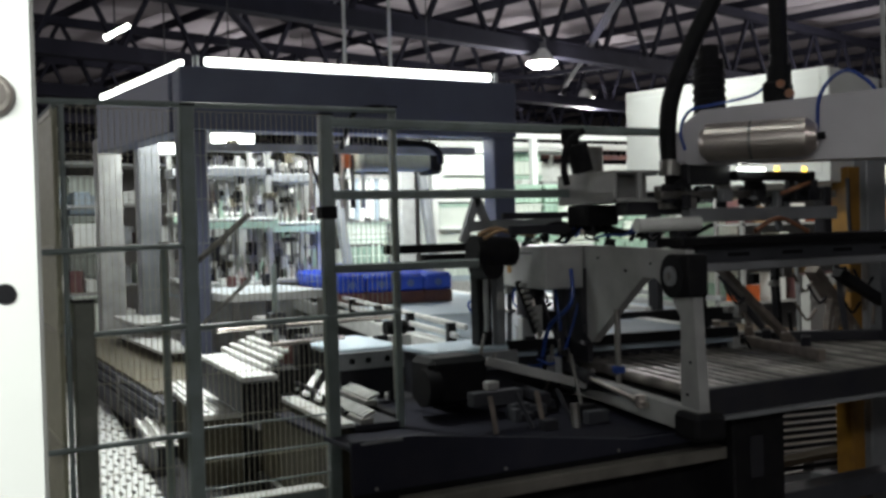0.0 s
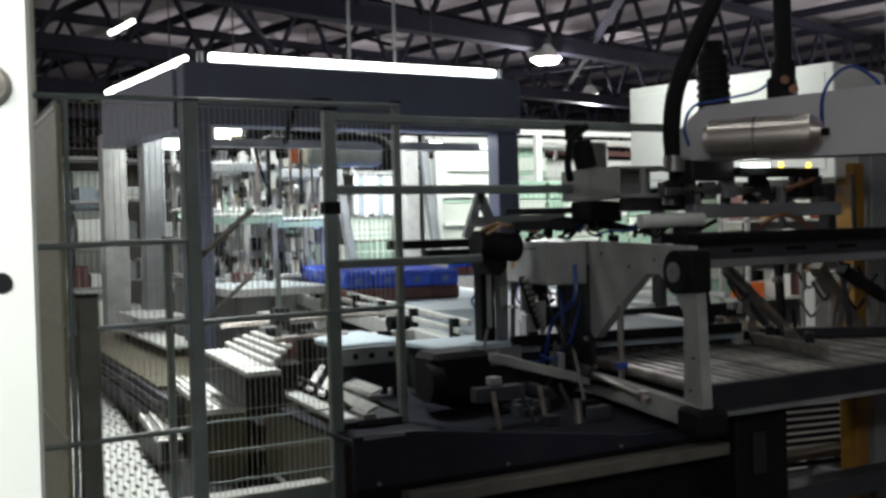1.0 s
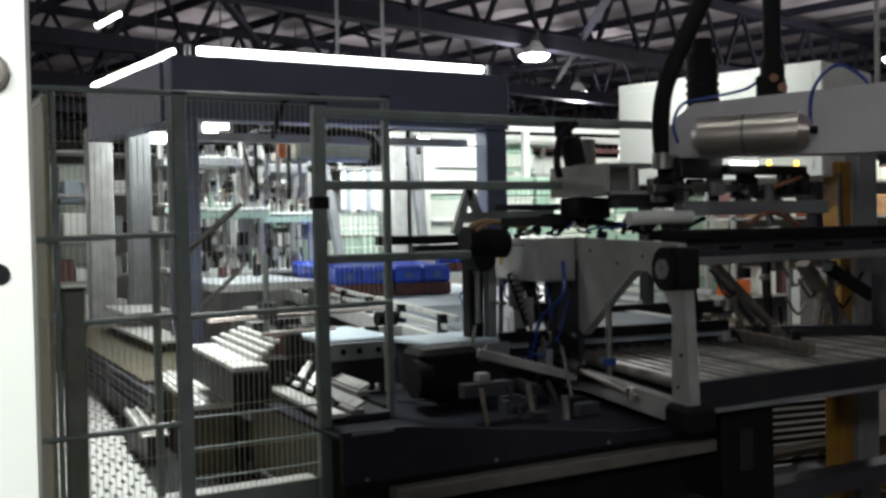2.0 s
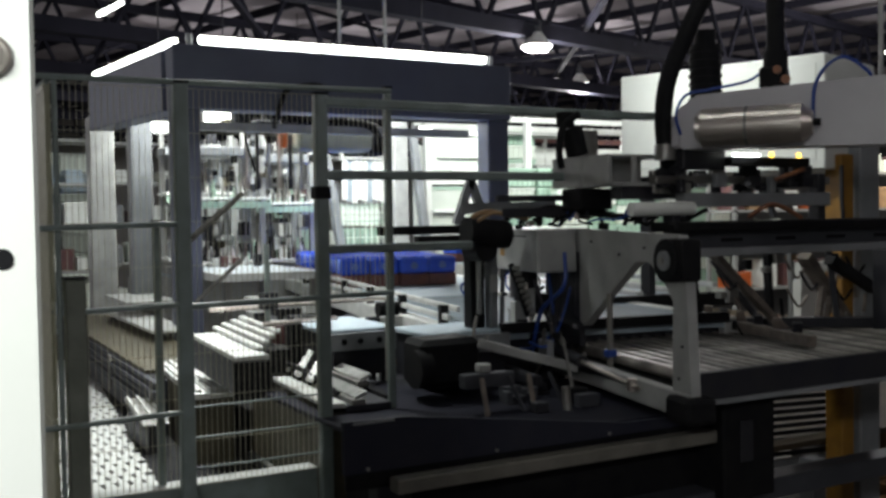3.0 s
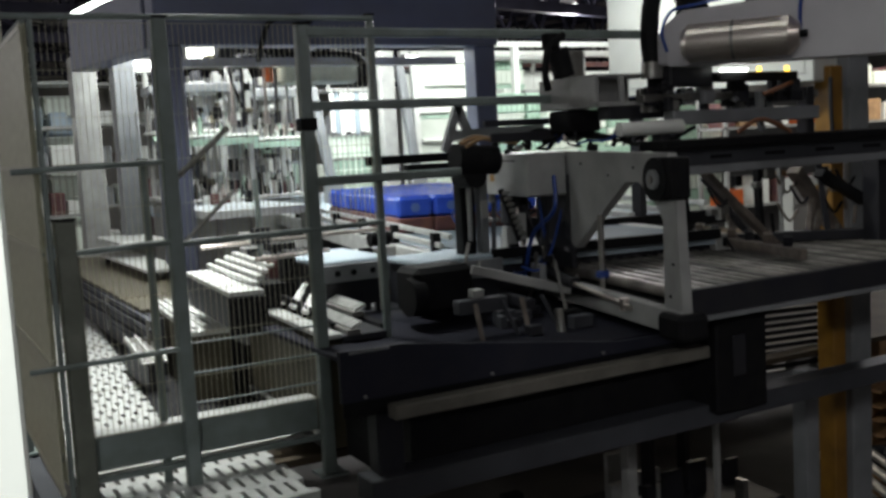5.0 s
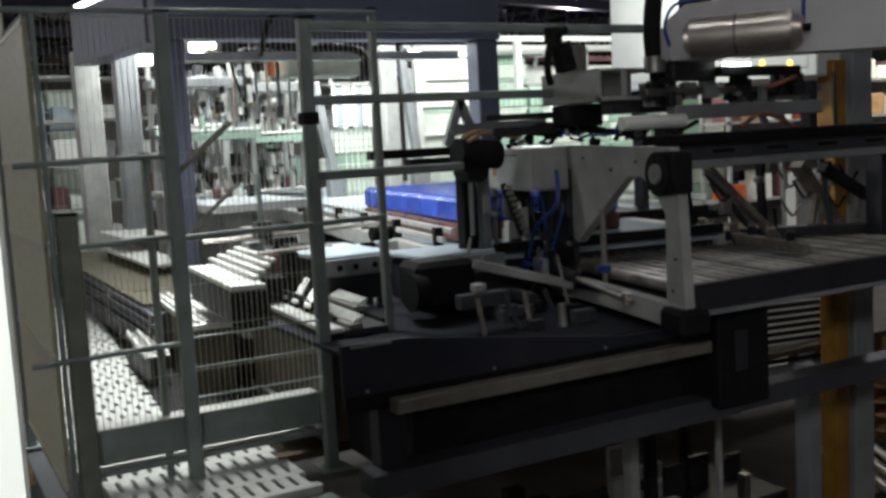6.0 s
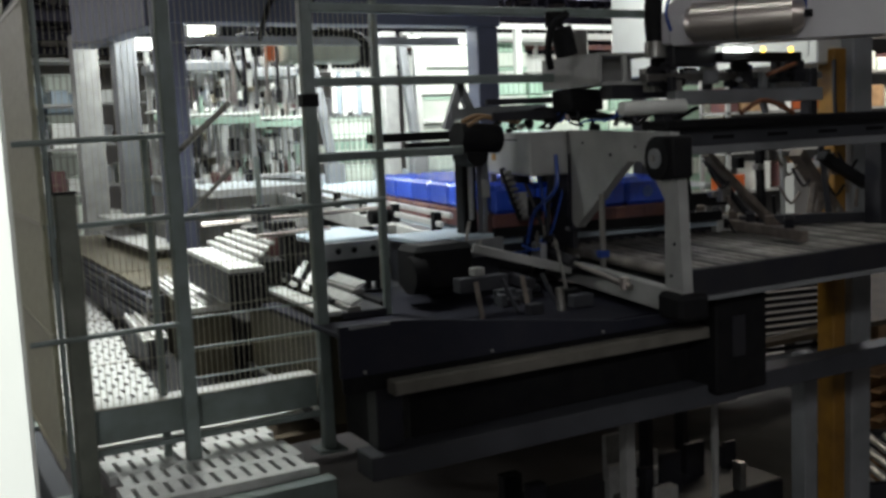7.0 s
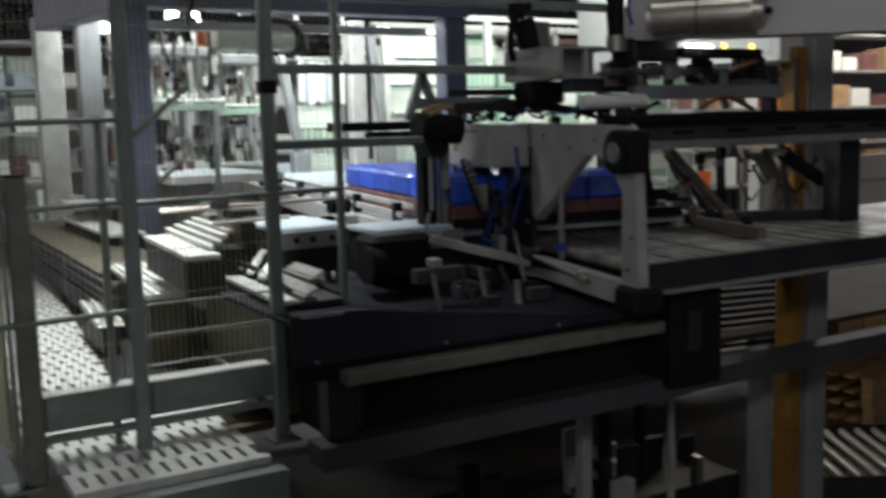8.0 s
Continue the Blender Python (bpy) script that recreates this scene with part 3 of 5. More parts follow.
# clutter of couplings and hoses on top
random.seed(29)
for i in range(30):
    k = random.random()
    a = Vector((3.08 + 0.5 * k, 4.78 - 0.65 * k, 1.44)) + Vector((random.uniform(-0.05, 0.05), random.uniform(-0.05, 0.05), random.uniform(0, 0.05)))
    if i % 2:
        b = a + Vector((random.uniform(-0.06, 0.06), random.uniform(-0.06, 0.06), random.uniform(-0.01, 0.04)))
        part("coupling", TU((a, b, random.uniform(0.008, 0.02)), seg=10), random.choice((STEEL, BLACK, BLACK, DARK)), former, smooth=True)
    else:
        p = [a]
        for j in range(3):
            p.append(p[-1] + Vector((random.uniform(-0.03, 0.09), random.uniform(-0.11, 0.03), 0)))
            p[-1].z = random.uniform(1.44, 1.53)
        part("hose", HO((p, random.uniform(0.006, 0.012)), seg=6), random.choice((BLACK, BLACK, DARK, HOSEBLUE)), former, smooth=True)
part("hose", HO(([(3.0, 4.8, 1.46), (3.1, 4.75, 1.53), (3.25, 4.65, 1.5), (3.35, 4.5, 1.54), (3.5, 4.3, 1.48)], 0.016),
                ([(3.05, 4.7, 1.46), (3.2, 4.6, 1.55), (3.4, 4.4, 1.5), (3.6, 4.2, 1.5)], 0.014)), BLACK, former, "black hoses", smooth=True)

# ---- roller table ----
table = thing("roller_table", pose(4.5, 4.2, 0), "long dark steel roller table of the layer former", "conveyor")
part("side_beam", B(((3.13, 3.38, 0.645), (6.9, 3.43, 0.776)), bevel=0.006), DARK, table)
part("side_lip", B(((3.13, 3.36, 0.63), (6.9, 3.39, 0.65))), GREY, table)
part("bed", B(((3.2, 3.43, 0.66), (6.9, 4.7, 0.69))), BLACK, table)
bm = bmesh.new()
tube(bm, (0, 0, 0), (0.22, 1.25, 0), 0.034, 10)
me = mesh_of("roller", bm, ROLLER, True)
for i in range(2, 42):
    piece("roller", me, table, Matrix.Translation((-1.45 + i * 0.083, -0.76, 0.735)))
for x in (3.64, 6.3):
    part("leg", B(((x, 3.62, 0.12), (x + 0.08, 3.7, 0.66))), DARK, table)
part("guide_rail", BA(((4.66, 5.0, 0.81), (4.26, 3.7, 0.81), 0.05, 0.06), bevel=0.006), RUST, table)
for k in range(6):
    part("rail_clip", BA(((4.62 - 0.06 * k, 4.86 - 0.2 * k, 0.84), (4.6 - 0.06 * k, 4.84 - 0.2 * k, 0.9), 0.05, 0.03), bevel=0.004), DARK if k % 2 else RUST, table)

# ---- upper frame ----
upper = thing("carriage_frame", pose(4.5, 3.9, 0.7), "grey beam frame carrying the gripper carriage", "frame")
part("beam", B(((3.57, 3.87, 1.275), (6.9, 3.95, 1.32)), bevel=0.006), GREY, upper)
part("web", B(((3.57, 3.9, 1.32), (6.9, 3.93, 1.41)), bevel=0.003), DARKGREY, upper)
for i in range(8):
    part("slot", B(((3.8 + i * 0.4, 3.896, 1.35), (3.95 + i * 0.4, 3.8995, 1.37))), BLACK, upper)
part("cable_tray", B(((3.4, 3.8, 1.41), (6.9, 4.0, 1.46)), bevel=0.01), BLACK, upper)
part("rail", B(((3.6, 3.95, 1.535), (4.7, 4.03, 1.61)), bevel=0.006), GREY, upper)
part("rail", B(((3.45, 4.0, 1.66), (4.75, 4.06, 1.70)), bevel=0.004), DULL, upper)
panel = part("panel_box", B(((3.2, 4.3, 1.65), (3.4, 4.58, 1.81)), ((3.2, 4.08, 1.80), (3.64, 4.58, 1.815)), ((3.2, 4.08, 1.65), (3.225, 4.3, 1.8)),
                           ((3.36, 4.08, 1.66), (3.39, 4.1, 1.8)), ((3.6, 4.08, 1.65), (3.64, 4.1, 1.8)), ((3.2, 4.08, 1.65), (3.64, 4.11, 1.67)), ((3.4, 4.3, 1.65), (3.6, 4.32, 1.8)), bevel=0.003), PALE, upper, "pale grey sheet metal box")
part("under_rail", B(((3.3, 4.1, 1.58), (3.75, 4.2, 1.65)), bevel=0.005), DARK, upper)
for x, z1 in ((3.53, 1.56), (4.62, 1.72)):
    part("leg", B(((x, 3.97, 1.28), (x + 0.06, 4.05, z1)), bevel=0.005), DARK, upper)
# black block added to darken the gap under the panel box
part("shroud", B(((3.2, 4.32, 1.53), (3.42, 4.5, 1.645)), bevel=0.01), BLACK, upper)
part("cross_rail", BA(((2.9, 4.62, 1.52), (3.5, 4.5, 1.525), 0.04, 0.05), ((2.88, 4.66, 1.6), (3.3, 4.6, 1.6), 0.03, 0.035), bevel=0.004), DARK, upper)
part("stay", BA(((4.5, 4.06, 1.5), (4.38, 4.06, 1.66), 0.035, 0.03), ((4.28, 4.06, 1.66), (4.36, 4.06, 1.48), 0.035, 0.03), bevel=0.003), GREY, upper)
part("white_roll", TU(((3.26, 3.98, 1.528), (3.64, 3.94, 1.53), 0.036), seg=18), WHITE, upper, "white roll", smooth=True)
random.seed(17)
for i in range(40):
    x, y, z = random.uniform(3.45, 4.6), random.uniform(3.92, 4.1), random.choice((1.61, 1.64, 1.70))
    w, h = random.uniform(0.02, 0.11), random.uniform(0.03, 0.1)
    mat = random.choice((DARK, BLACK, DULL, GREY, DARK))
    if i % 3:
        part("valve", B(((x, y, z), (x + w, y + 0.04, z + h)), bevel=0.004), mat, upper)
    else:
        part("valve", TU(((x, y, z + h / 2), (x + w, y, z + h / 2), h * 0.3), ((x + w / 2, y, z), (x + w / 2, y, z + h), h * 0.2), seg=10), mat, upper, smooth=True)
part("copper_hose", HO(([(4.0, 3.9, 1.48), (4.12, 3.88, 1.54), (4.25, 3.9, 1.53), (4.4, 3.9, 1.47)], 0.013), ([(4.2, 3.9, 1.68), (4.3, 3.88, 1.71), (4.42, 3.9, 1.74)], 0.012)), COPPER, upper, "copper coloured hoses", smooth=True)
for x in (4.15, 4.36):
    part("signal", TU(((x, 3.88, 1.80), (x, 3.88, 1.825), 0.012), seg=10), AMBER, upper, "lit amber signal lamp")
part("manifold", B(((3.56, 3.92, 1.73), (3.86, 4.0, 1.84)), bevel=0.01), DARK, upper)
# white bit under the lift beam, drawn with the glowing tube material
part("lit_strip", B(((3.86, 3.862, 1.8), (4.05, 3.879, 1.815)), bevel=0.004), TUBE, upper, "short glowing white strip")
part("valve_strip", B(((3.85, 3.88, 1.75), (4.45, 3.96, 1.80)), bevel=0.006), BLACK, upper)
part("head_motor", TU(((3.28, 4.45, 1.83), (3.24, 4.45, 1.98), 0.06), ((3.2, 4.45, 1.98), (3.2, 4.45, 2.06), 0.05), seg=16), BLACK, upper, smooth=True)
part("head_bracket", B(((3.3, 4.42, 1.82), (3.4, 4.5, 1.97)), bevel=0.006), DULL, upper)
part("motor_hose", HO(([(3.25, 4.4, 2.05), (3.15, 4.4, 1.98), (3.12, 4.4, 1.85), (3.15, 4.42, 1.76)], 0.02)), BLACK, upper, smooth=True)

# braces and posts at the far end of the table
brace = thing("brace_frame", pose(4.9, 4.6, 0.7), "grey steel diagonal braces and posts of the table end", "frame")
for a, b, w, mat in (((4.324, 4.5, 1.25), (4.935, 4.5, 0.74), 0.065, RUST), ((4.6, 4.8, 1.2), (4.95, 4.7, 0.75), 0.05, DARK), ((5.1, 4.5, 1.22), (5.57, 4.5, 0.69), 0.1, RUST),
                     ((5.43, 4.5, 1.2), (5.24, 4.45, 0.8), 0.04, RUST), ((4.77, 4.5, 1.25), (4.79, 4.5, 0.85), 0.055, BLACK), ((4.965, 4.5, 1.25), (4.985, 4.5, 0.75), 0.03, PALE), ((4.5, 4.5, 0.98), (4.6, 4.5, 0.78), 0.03, RUST), ((5.25, 4.48, 1.02), (5.2, 4.48, 0.8), 0.05, RUST),
                     ((4.42, 4.85, 1.2), (4.5, 4.85, 0.8), 0.1, BLACK), ((5.2, 4.4, 1.3), (5.25, 4.35, 0.7), 0.06, DARK), ((5.42, 4.1, 1.3), (5.42, 4.1, 0.7), 0.2, DARK), ((5.1, 4.3, 1.2), (5.4, 4.2, 1.0), 0.1, BLACK), ((4.7, 4.7, 0.8), (5.4, 4.2, 0.8), 0.1, DARK)):
    part("brace", BA((a, b, w, w * 0.6), bevel=0.004), mat, brace)
random.seed(61)
for i in range(26):
    x, z = random.uniform(4.3, 5.6), random.uniform(0.76, 1.22)
    p = Vector((x, 4.42 + random.uniform(0, 0.1), z))
    if i % 3 == 0:
        part("cable", HO(([p, p + Vector((0.05, -0.02, -0.09)), p + Vector((0.12, 0.0, -0.12)), p + Vector((0.2, 0.01, -0.06))], 0.009), seg=6), random.choice((BLACK, RUST, DARK)), brace, smooth=True)
    elif i % 3 == 1:
        part("bracket", B((p, p + Vector((random.uniform(0.03, 0.09), 0.05, random.uniform(0.03, 0.1)))), bevel=0.004), random.choice((RUST, DARK, BLACK, DULL)), brace)
    else:
        part("pin", TU((p, p + Vector((random.uniform(-0.05, 0.05), 0.0, -0.12)), 0.012), seg=8), random.choice((RUST, DULL, BLACK)), brace, smooth=True)

# ---- lifting beam with air tank ----
AZ = pose(3.5, 3.9, 0, 0, 0, -55)


def ap(x, y, z):
    return AZ @ Vector((x, y, z))


beam = thing("lift_beam", pose(3.9, 3.4, 1.8), "pale grey painted lifting beam with blue air hoses", "beam")
bm = bmesh.new()
slab(bm, [(0.0, 1.86), (0.0, 2.03), (0.1, 2.10), (2.4, 2.2), (2.4, 1.79), (0.03, 1.83)], 0.0, 0.22, lambda u, z, s: ap(u, s, z))
part("body", bm, BEAMGREY, beam)
part("nose_plate", B(((-0.03, -0.004, 1.84), (0.02, 0.2, 2.0)), m=AZ, bevel=0.01), BEAMGREY, beam)
part("hose", HO(([ap(0.03, -0.05, 1.9), ap(0.01, -0.06, 2.0), ap(0.05, -0.02, 2.1), ap(0.16, 0.05, 2.13), ap(0.33, 0.08, 2.16), ap(0.4, 0.1, 2.2)], 0.008)), HOSEBLUE, beam, "blue air hose", smooth=True)
part("hose", HO(([ap(0.66, -0.05, 1.95), ap(0.67, -0.05, 2.1), ap(0.72, 0.0, 2.2), ap(0.8, 0.05, 2.24), ap(0.9, 0.05, 2.16), ap(0.92, 0.02, 2.08)], 0.009)), HOSEBLUE, beam, "blue air hose", smooth=True)
part("pipe_clamp", B(((0.4, 0.02, 2.1), (0.53, 0.16, 2.22)), m=AZ, bevel=0.012), BLACK, beam)
part("clamp_knob", TU((ap(0.53, 0.0, 2.15), ap(0.53, 0.03, 2.15), 0.022), (ap(0.49, 0.0, 2.2), ap(0.49, 0.02, 2.2), 0.02), seg=14), COPPER, beam, "orange knobs", smooth=True)
part("mast", TU((ap(0.95, 0.1, 2.15), ap(0.95, 0.1, 2.62), 0.012), seg=8), PALE, beam)
part("beacon", TU((ap(0.95, 0.1, 2.62), ap(0.95, 0.1, 2.7), 0.03), seg=14), glowing("blue_beacon", (0.1, 0.15, 1.0), 5), beam, "lit blue beacon lamp")
tank = thing("air_tank", pose(3.75, 3.45, 1.86), "brushed stainless compressed air tank", "tank")
bm = bmesh.new()
for a, b, r, r2 in ((0.12, 0.15, 0.06, 0.09), (0.15, 0.62, 0.093, 0.093), (0.62, 0.665, 0.09, 0.055)):
    tube(bm, ap(a, -0.1, 1.925), ap(b, -0.1, 1.925), r, 28, r2)
part("shell", bm, STEEL, tank, smooth=True)
part("strap", TU((ap(0.36, -0.1, 1.925), ap(0.372, -0.1, 1.925), 0.0955), seg=28), DULL, tank, smooth=True)
part("fitting", TU((ap(0.66, -0.1, 1.925), ap(0.7, -0.1, 1.925), 0.018), seg=10), BLACK, tank, smooth=True)
part("bracket", B(((0.2, -0.04, 1.9), (0.26, 0.0, 1.98)), ((0.45, -0.04, 1.9), (0.51, 0.0, 1.98)), m=AZ), DULL, tank)

t = thing("suction_hose", pose(3.47, 3.98, 1.8), "thick black suction hose rising to the roof", "hose")
part("hose", HO(([(3.49, 3.98, 1.84), (3.48, 3.98, 2.0), (3.49, 3.95, 2.2), (3.59, 3.9, 2.46), (3.78, 3.85, 2.85), (4.0, 3.8, 3.5), (4.05, 3.8, 6.5)], 0.046), seg=14), BLACK, t, smooth=True)
part("collar", TU(((3.49, 3.98, 1.78), (3.49, 3.98, 1.86), 0.055), seg=14), DULL, t, smooth=True)
t = thing("supply_pipe", pose(4.05, 3.6, 2.2), "thick black supply pipe hanging from the roof", "pipe")
q = ap(0.47, 0.1, 0)
part("pipe", TU(((q.x, q.y, 2.2), (q.x, q.y, 6.5), 0.045), seg=14), BLACK, t, smooth=True)
part("sleeve", TU(((q.x, q.y, 2.2), (q.x, q.y, 2.3), 0.06), seg=14), BLACK, t, smooth=True)
t = thing("lift_motor", pose(3.98, 4.2, 2.0), "black upright lift motor behind the beam", "motor")
part("body", TU(((3.98, 4.2, 2.0), (3.98, 4.2, 2.44), 0.085), ((3.98, 4.2, 2.44), (3.98, 4.2, 2.52), 0.06), seg=18), BLACK, t, smooth=True)
for i in range(8):
    part("fin", TU(((3.98, 4.2, 2.08 + i * 0.045), (3.98, 4.2, 2.095 + i * 0.045), 0.093), seg=18), BLACK, t, smooth=True)

# ---- white hopper behind ----
WB = pose(4.83, 6.0, 0, 0, 0, -71.4)
t = thing("control_cabinet", pose(5.2, 5.6, FLOOR), "tall white control cabinet on dark legs", "cabinet")
part("body", B(((0, 0, 1.78), (1.56, 0.9, 2.54)), bevel=0.01, m=WB), WHITE, t)
part("door", B(((0.06, -0.006, 1.84), (0.76, -0.001, 2.48)), bevel=0.002, m=WB), WHITE, t)
part("door", B(((0.79, -0.006, 1.84), (1.5, -0.001, 2.48)), bevel=0.002, m=WB), WHITE, t)
for x, y in ((0.02, 0.8), (1.46, 0.8), (0.1, 0.1)):
    part("leg", B(((x, y, FLOOR), (x + 0.08, y + 0.08, 1.78)), m=WB), DARK, t)
t = thing("yellow_column", pose(5.47, 4.6, FLOOR), "orange yellow painted steel column", "column")
part("shaft", B(((5.48, 4.52, FLOOR), (5.6, 4.66, 1.88)), bevel=0.008), YELLOW, t)
part("cable_chain", HO(([(5.43, 4.48, 1.8), (5.42, 4.47, 1.6), (5.43, 4.47, 1.45)], 0.014)), DARK, t, smooth=True)
solid("steel_column", B(((5.7, 4.55, FLOOR), (5.9, 4.75, 2.1)), bevel=0.008), GREY, "grey painted steel column beside the yellow one", "column", base=(5.8, 4.65, FLOOR))

# ---- lower level under the platform ----
for x, w, mat in ((3.7, 0.07, PALE), (4.385, 0.035, PALE), (5.24, 0.12, GREY)):
    solid("support_post", B(((x - w / 2, 4.5, FLOOR), (x + w / 2, 4.5 + w, -0.12)), bevel=0.004), mat, "grey steel post under the platform", "post", base=(x, 4.5, FLOOR), group="support posts")
lou = thing("louvre_guard", pose(5.6, 5.0, -0.3), "dark slatted guard panel under the roller table", "guard")
for i in range(10):
    part("slat", BA(((5.2, 5.0, -0.2 + i * 0.05), (6.1, 5.0, -0.24 + i * 0.05), 0.02, 0.03)), BLACK, lou)
part("frame", BA(((5.2, 5.02, -0.27), (6.2, 5.02, -0.31), 0.05, 0.05), ((5.2, 5.02, -0.3), (5.2, 5.02, 0.3), 0.04, 0.04), ((6.15, 5.02, -0.33), (6.15, 5.02, 0.3), 0.04, 0.04)), GREY, lou)


def pallet(x, y, z, rz):
    t = thing("wooden_pallet", pose(x, y, z, 0, 0, rz), "worn bare wooden pallet in a stack", "pallet", "stacked pallets")
    for i in range(7):
        part("board", B(((0.0, i * 0.17, 0.115), (1.2, i * 0.17 + 0.11, 0.14))), WOOD, t, local=True)
    for i in range(3):
        part("bearer", B(((0.0, i * 0.5, 0.03), (1.2, i * 0.5 + 0.1, 0.113))), WOOD, t, local=True)
        part("skid", B(((0.0, i * 0.5, 0.0), (1.2, i * 0.5 + 0.1, 0.028))), WOOD, t, local=True)


for k in range(11):
    pallet(8.05 + 0.03 * (k % 3), 5.75 - 0.02 * (k % 2), FLOOR + k * 0.142, 8 + 2 * (k % 3))
lowc = thing("low_roller_conveyor", pose(6.3, 4.9, -1.3), "low roller conveyor with pale rollers", "conveyor")
LM = pose(5.9, 4.6, 0, 0, 0, -30)
for y in (0.0, 1.2):
    part("side_rail", B(((0, y, -1.36), (2.4, y + 0.06, -1.2)), m=LM), DARK, lowc)
for i in range(16):
    part("roller", TU((LM @ Vector((0.1 + i * 0.14, 0.06, -1.24)), LM @ Vector((0.1 + i * 0.14, 1.2, -1.24)), 0.035), seg=10), GALV, lowc, smooth=True)
for x, y in ((0.1, 0.0), (2.2, 0.0), (0.1, 1.2), (2.2, 1.2)):
    part("leg", B(((x, y, FLOOR), (x + 0.06, y + 0.06, -1.36)), m=LM), DARK, lowc)
low2 = thing("low_drive_unit", pose(4.6, 6.0, FLOOR), "dark drive unit with pale fittings on the lower level", "machine")
part("housing", B(((3.6, 5.6, FLOOR), (6.2, 6.6, -1.5)), bevel=0.02), DARK, low2)
random.seed(7)
for i in range(26):
    x, y = random.uniform(3.7, 6.1), random.uniform(5.4, 6.5)
    part("fitting", B(((x, y, -1.5), (x + random.uniform(0.05, 0.22), y + random.uniform(0.03, 0.1), -1.5 + random.uniform(0.04, 0.4))), bevel=0.004), random.choice((GALV, DULL, DARK, DARK)), low2)

# ---- left conveyors behind the fence ----
OLIVE = material("olive_side_panel", (0.075, 0.063, 0.035), 0.6, second=(0.042, 0.036, 0.022), scale=5)
TA = pose(1.60, 5.36, 0, 0, 0, -4)
t = thing("tray_conveyor", pose(1.8, 5.9, -0.1), "galvanised tray conveyor with ribbed side guides", "conveyor")
part("tray", B(((0, 0, 0.72), (0.2, 1.25, 0.75)), m=TA, bevel=0.004), GALV, t)
part("body", B(((0.01, 0.02, 0.53), (0.2, 1.25, 0.72)), m=TA), DARKGREY, t)
part("end_block", B(((-0.005, -0.03, 0.5), (0.21, 0.015, 0.715)), m=TA), BLACK, t)
for i in range(4):
    part("rib", B(((0.16 + i * 0.06, 0.12 + 0.09 * i, 0.755 + i * 0.02), (0.198 + i * 0.06, 1.35, 0.785 + i * 0.02)), m=TA, bevel=0.006), GALV, t)
part("back_plate", B(((0.2, 0.15, 0.61), (0.42, 1.35, 0.75)), m=TA), BLACK, t)
for y in (0.75, 1.15):
    part("leg", B(((0.12, y, -0.1), (0.17, y + 0.05, 0.53)), m=TA), BLACK, t)
TB = pose(1.56, 6.08, 0, 0, 0, -4)
t = thing("low_tray_conveyor", pose(1.65, 6.6, -0.1), "low galvanised tray conveyor with ribbed bed", "conveyor")
part("tray", B(((0, 0, 0.40), (0.26, 1.5, 0.44)), m=TB, bevel=0.004), GALV, t)
for i in range(4):
    part("rib", B(((0.02 + i * 0.06, 0.02, 0.44), (0.05 + i * 0.06, 1.48, 0.46)), m=TB), GALV, t)
part("body", B(((0.0, 0.02, -0.1), (0.24, 1.5, 0.40)), m=TB), OLIVE, t)
BCM = pose(1.80, 4.5, 0, 0, 0, -3)
t = thing("pin_bench", pose(1.85, 5.2, -0.1), "steel bench with pegs and olive side panel", "bench")
part("top", B(((0, 0, 0.575), (0.1, 1.5, 0.6)), m=BCM, bevel=0.004), GALV, t)
part("inner_bed", B(((0.1, 0, 0.55), (0.34, 1.45, 0.585)), m=BCM, bevel=0.004), DARK, t)
part("side_panel", B(((0.01, 0.02, 0.02), (0.3, 1.45, 0.548)), m=BCM), OLIVE, t)
for i in range(4):
    a = BCM @ Vector((0.1, 0.55 + i * 0.22, 0.63))
    for j in (0.0, 0.05):
        part("roller_end", TU((a + Vector((0, j, 0)), a + Vector((0.1, 0.1 + j, 0.075)), 0.013), (a + Vector((0.1, 0.1 + j, 0.075)), a + Vector((0.14, 0.14 + j, 0.105)), 0.008), seg=10), GALV, t, smooth=True)
    part("peg_bracket", B(((0.1, 0.62 + i * 0.22, 0.585), (0.16, 0.68 + i * 0.22, 0.66)), m=BCM, bevel=0.003), BLACK, t)
for x, y0, n, z in ((0.3, 0.35, 9, 0.64), (0.15, 0.02, 11, 0.61)):
    part("comb_bar", B(((x - 0.02, y0 - 0.02, z - 0.03), (x + 0.05, y0 + n * 0.05, z)), m=BCM, bevel=0.003), DULL, t)
    for i in range(n):
        part("comb_tooth", BA((BCM @ Vector((x, y0 + i * 0.05, z + 0.004)), BCM @ Vector((x + 0.06, y0 + i * 0.05 - 0.01, z + 0.035)), 0.022, 0.02), bevel=0.003), GALV, t)
part("gear_rack", B(((0.345, 0.1, 0.50), (0.4, 1.3, 0.6)), m=BCM), BLACK, t)
part("chain", HO(([BCM @ Vector((0.04, 1.3, 0.63)), BCM @ Vector((0.1, 1.0, 0.67)), BCM @ Vector((0.13, 0.5, 0.64)), BCM @ Vector((0.13, 0.2, 0.61))], 0.014)), BLACK, t, smooth=True)
part("chain_guard", BA((BCM @ Vector((-0.02, 0.05, 0.06)), BCM @ Vector((-0.02, 1.4, 0.06)), 0.03, 0.05)), DARK, t)
for i in range(14):
    part("chain_link", B(((-0.04, 0.1 + i * 0.075, 0.085), (-0.012, 0.135 + i * 0.075, 0.105)), m=BCM, bevel=0.003), GALV, t)
LO = pose(1.54, 6.95, 0, 0, 0, -0.5)
t = thing("long_conveyor", pose(1.95, 9.0, -0.1), "long low conveyor with brown dusty deck and dark side rails", "conveyor")
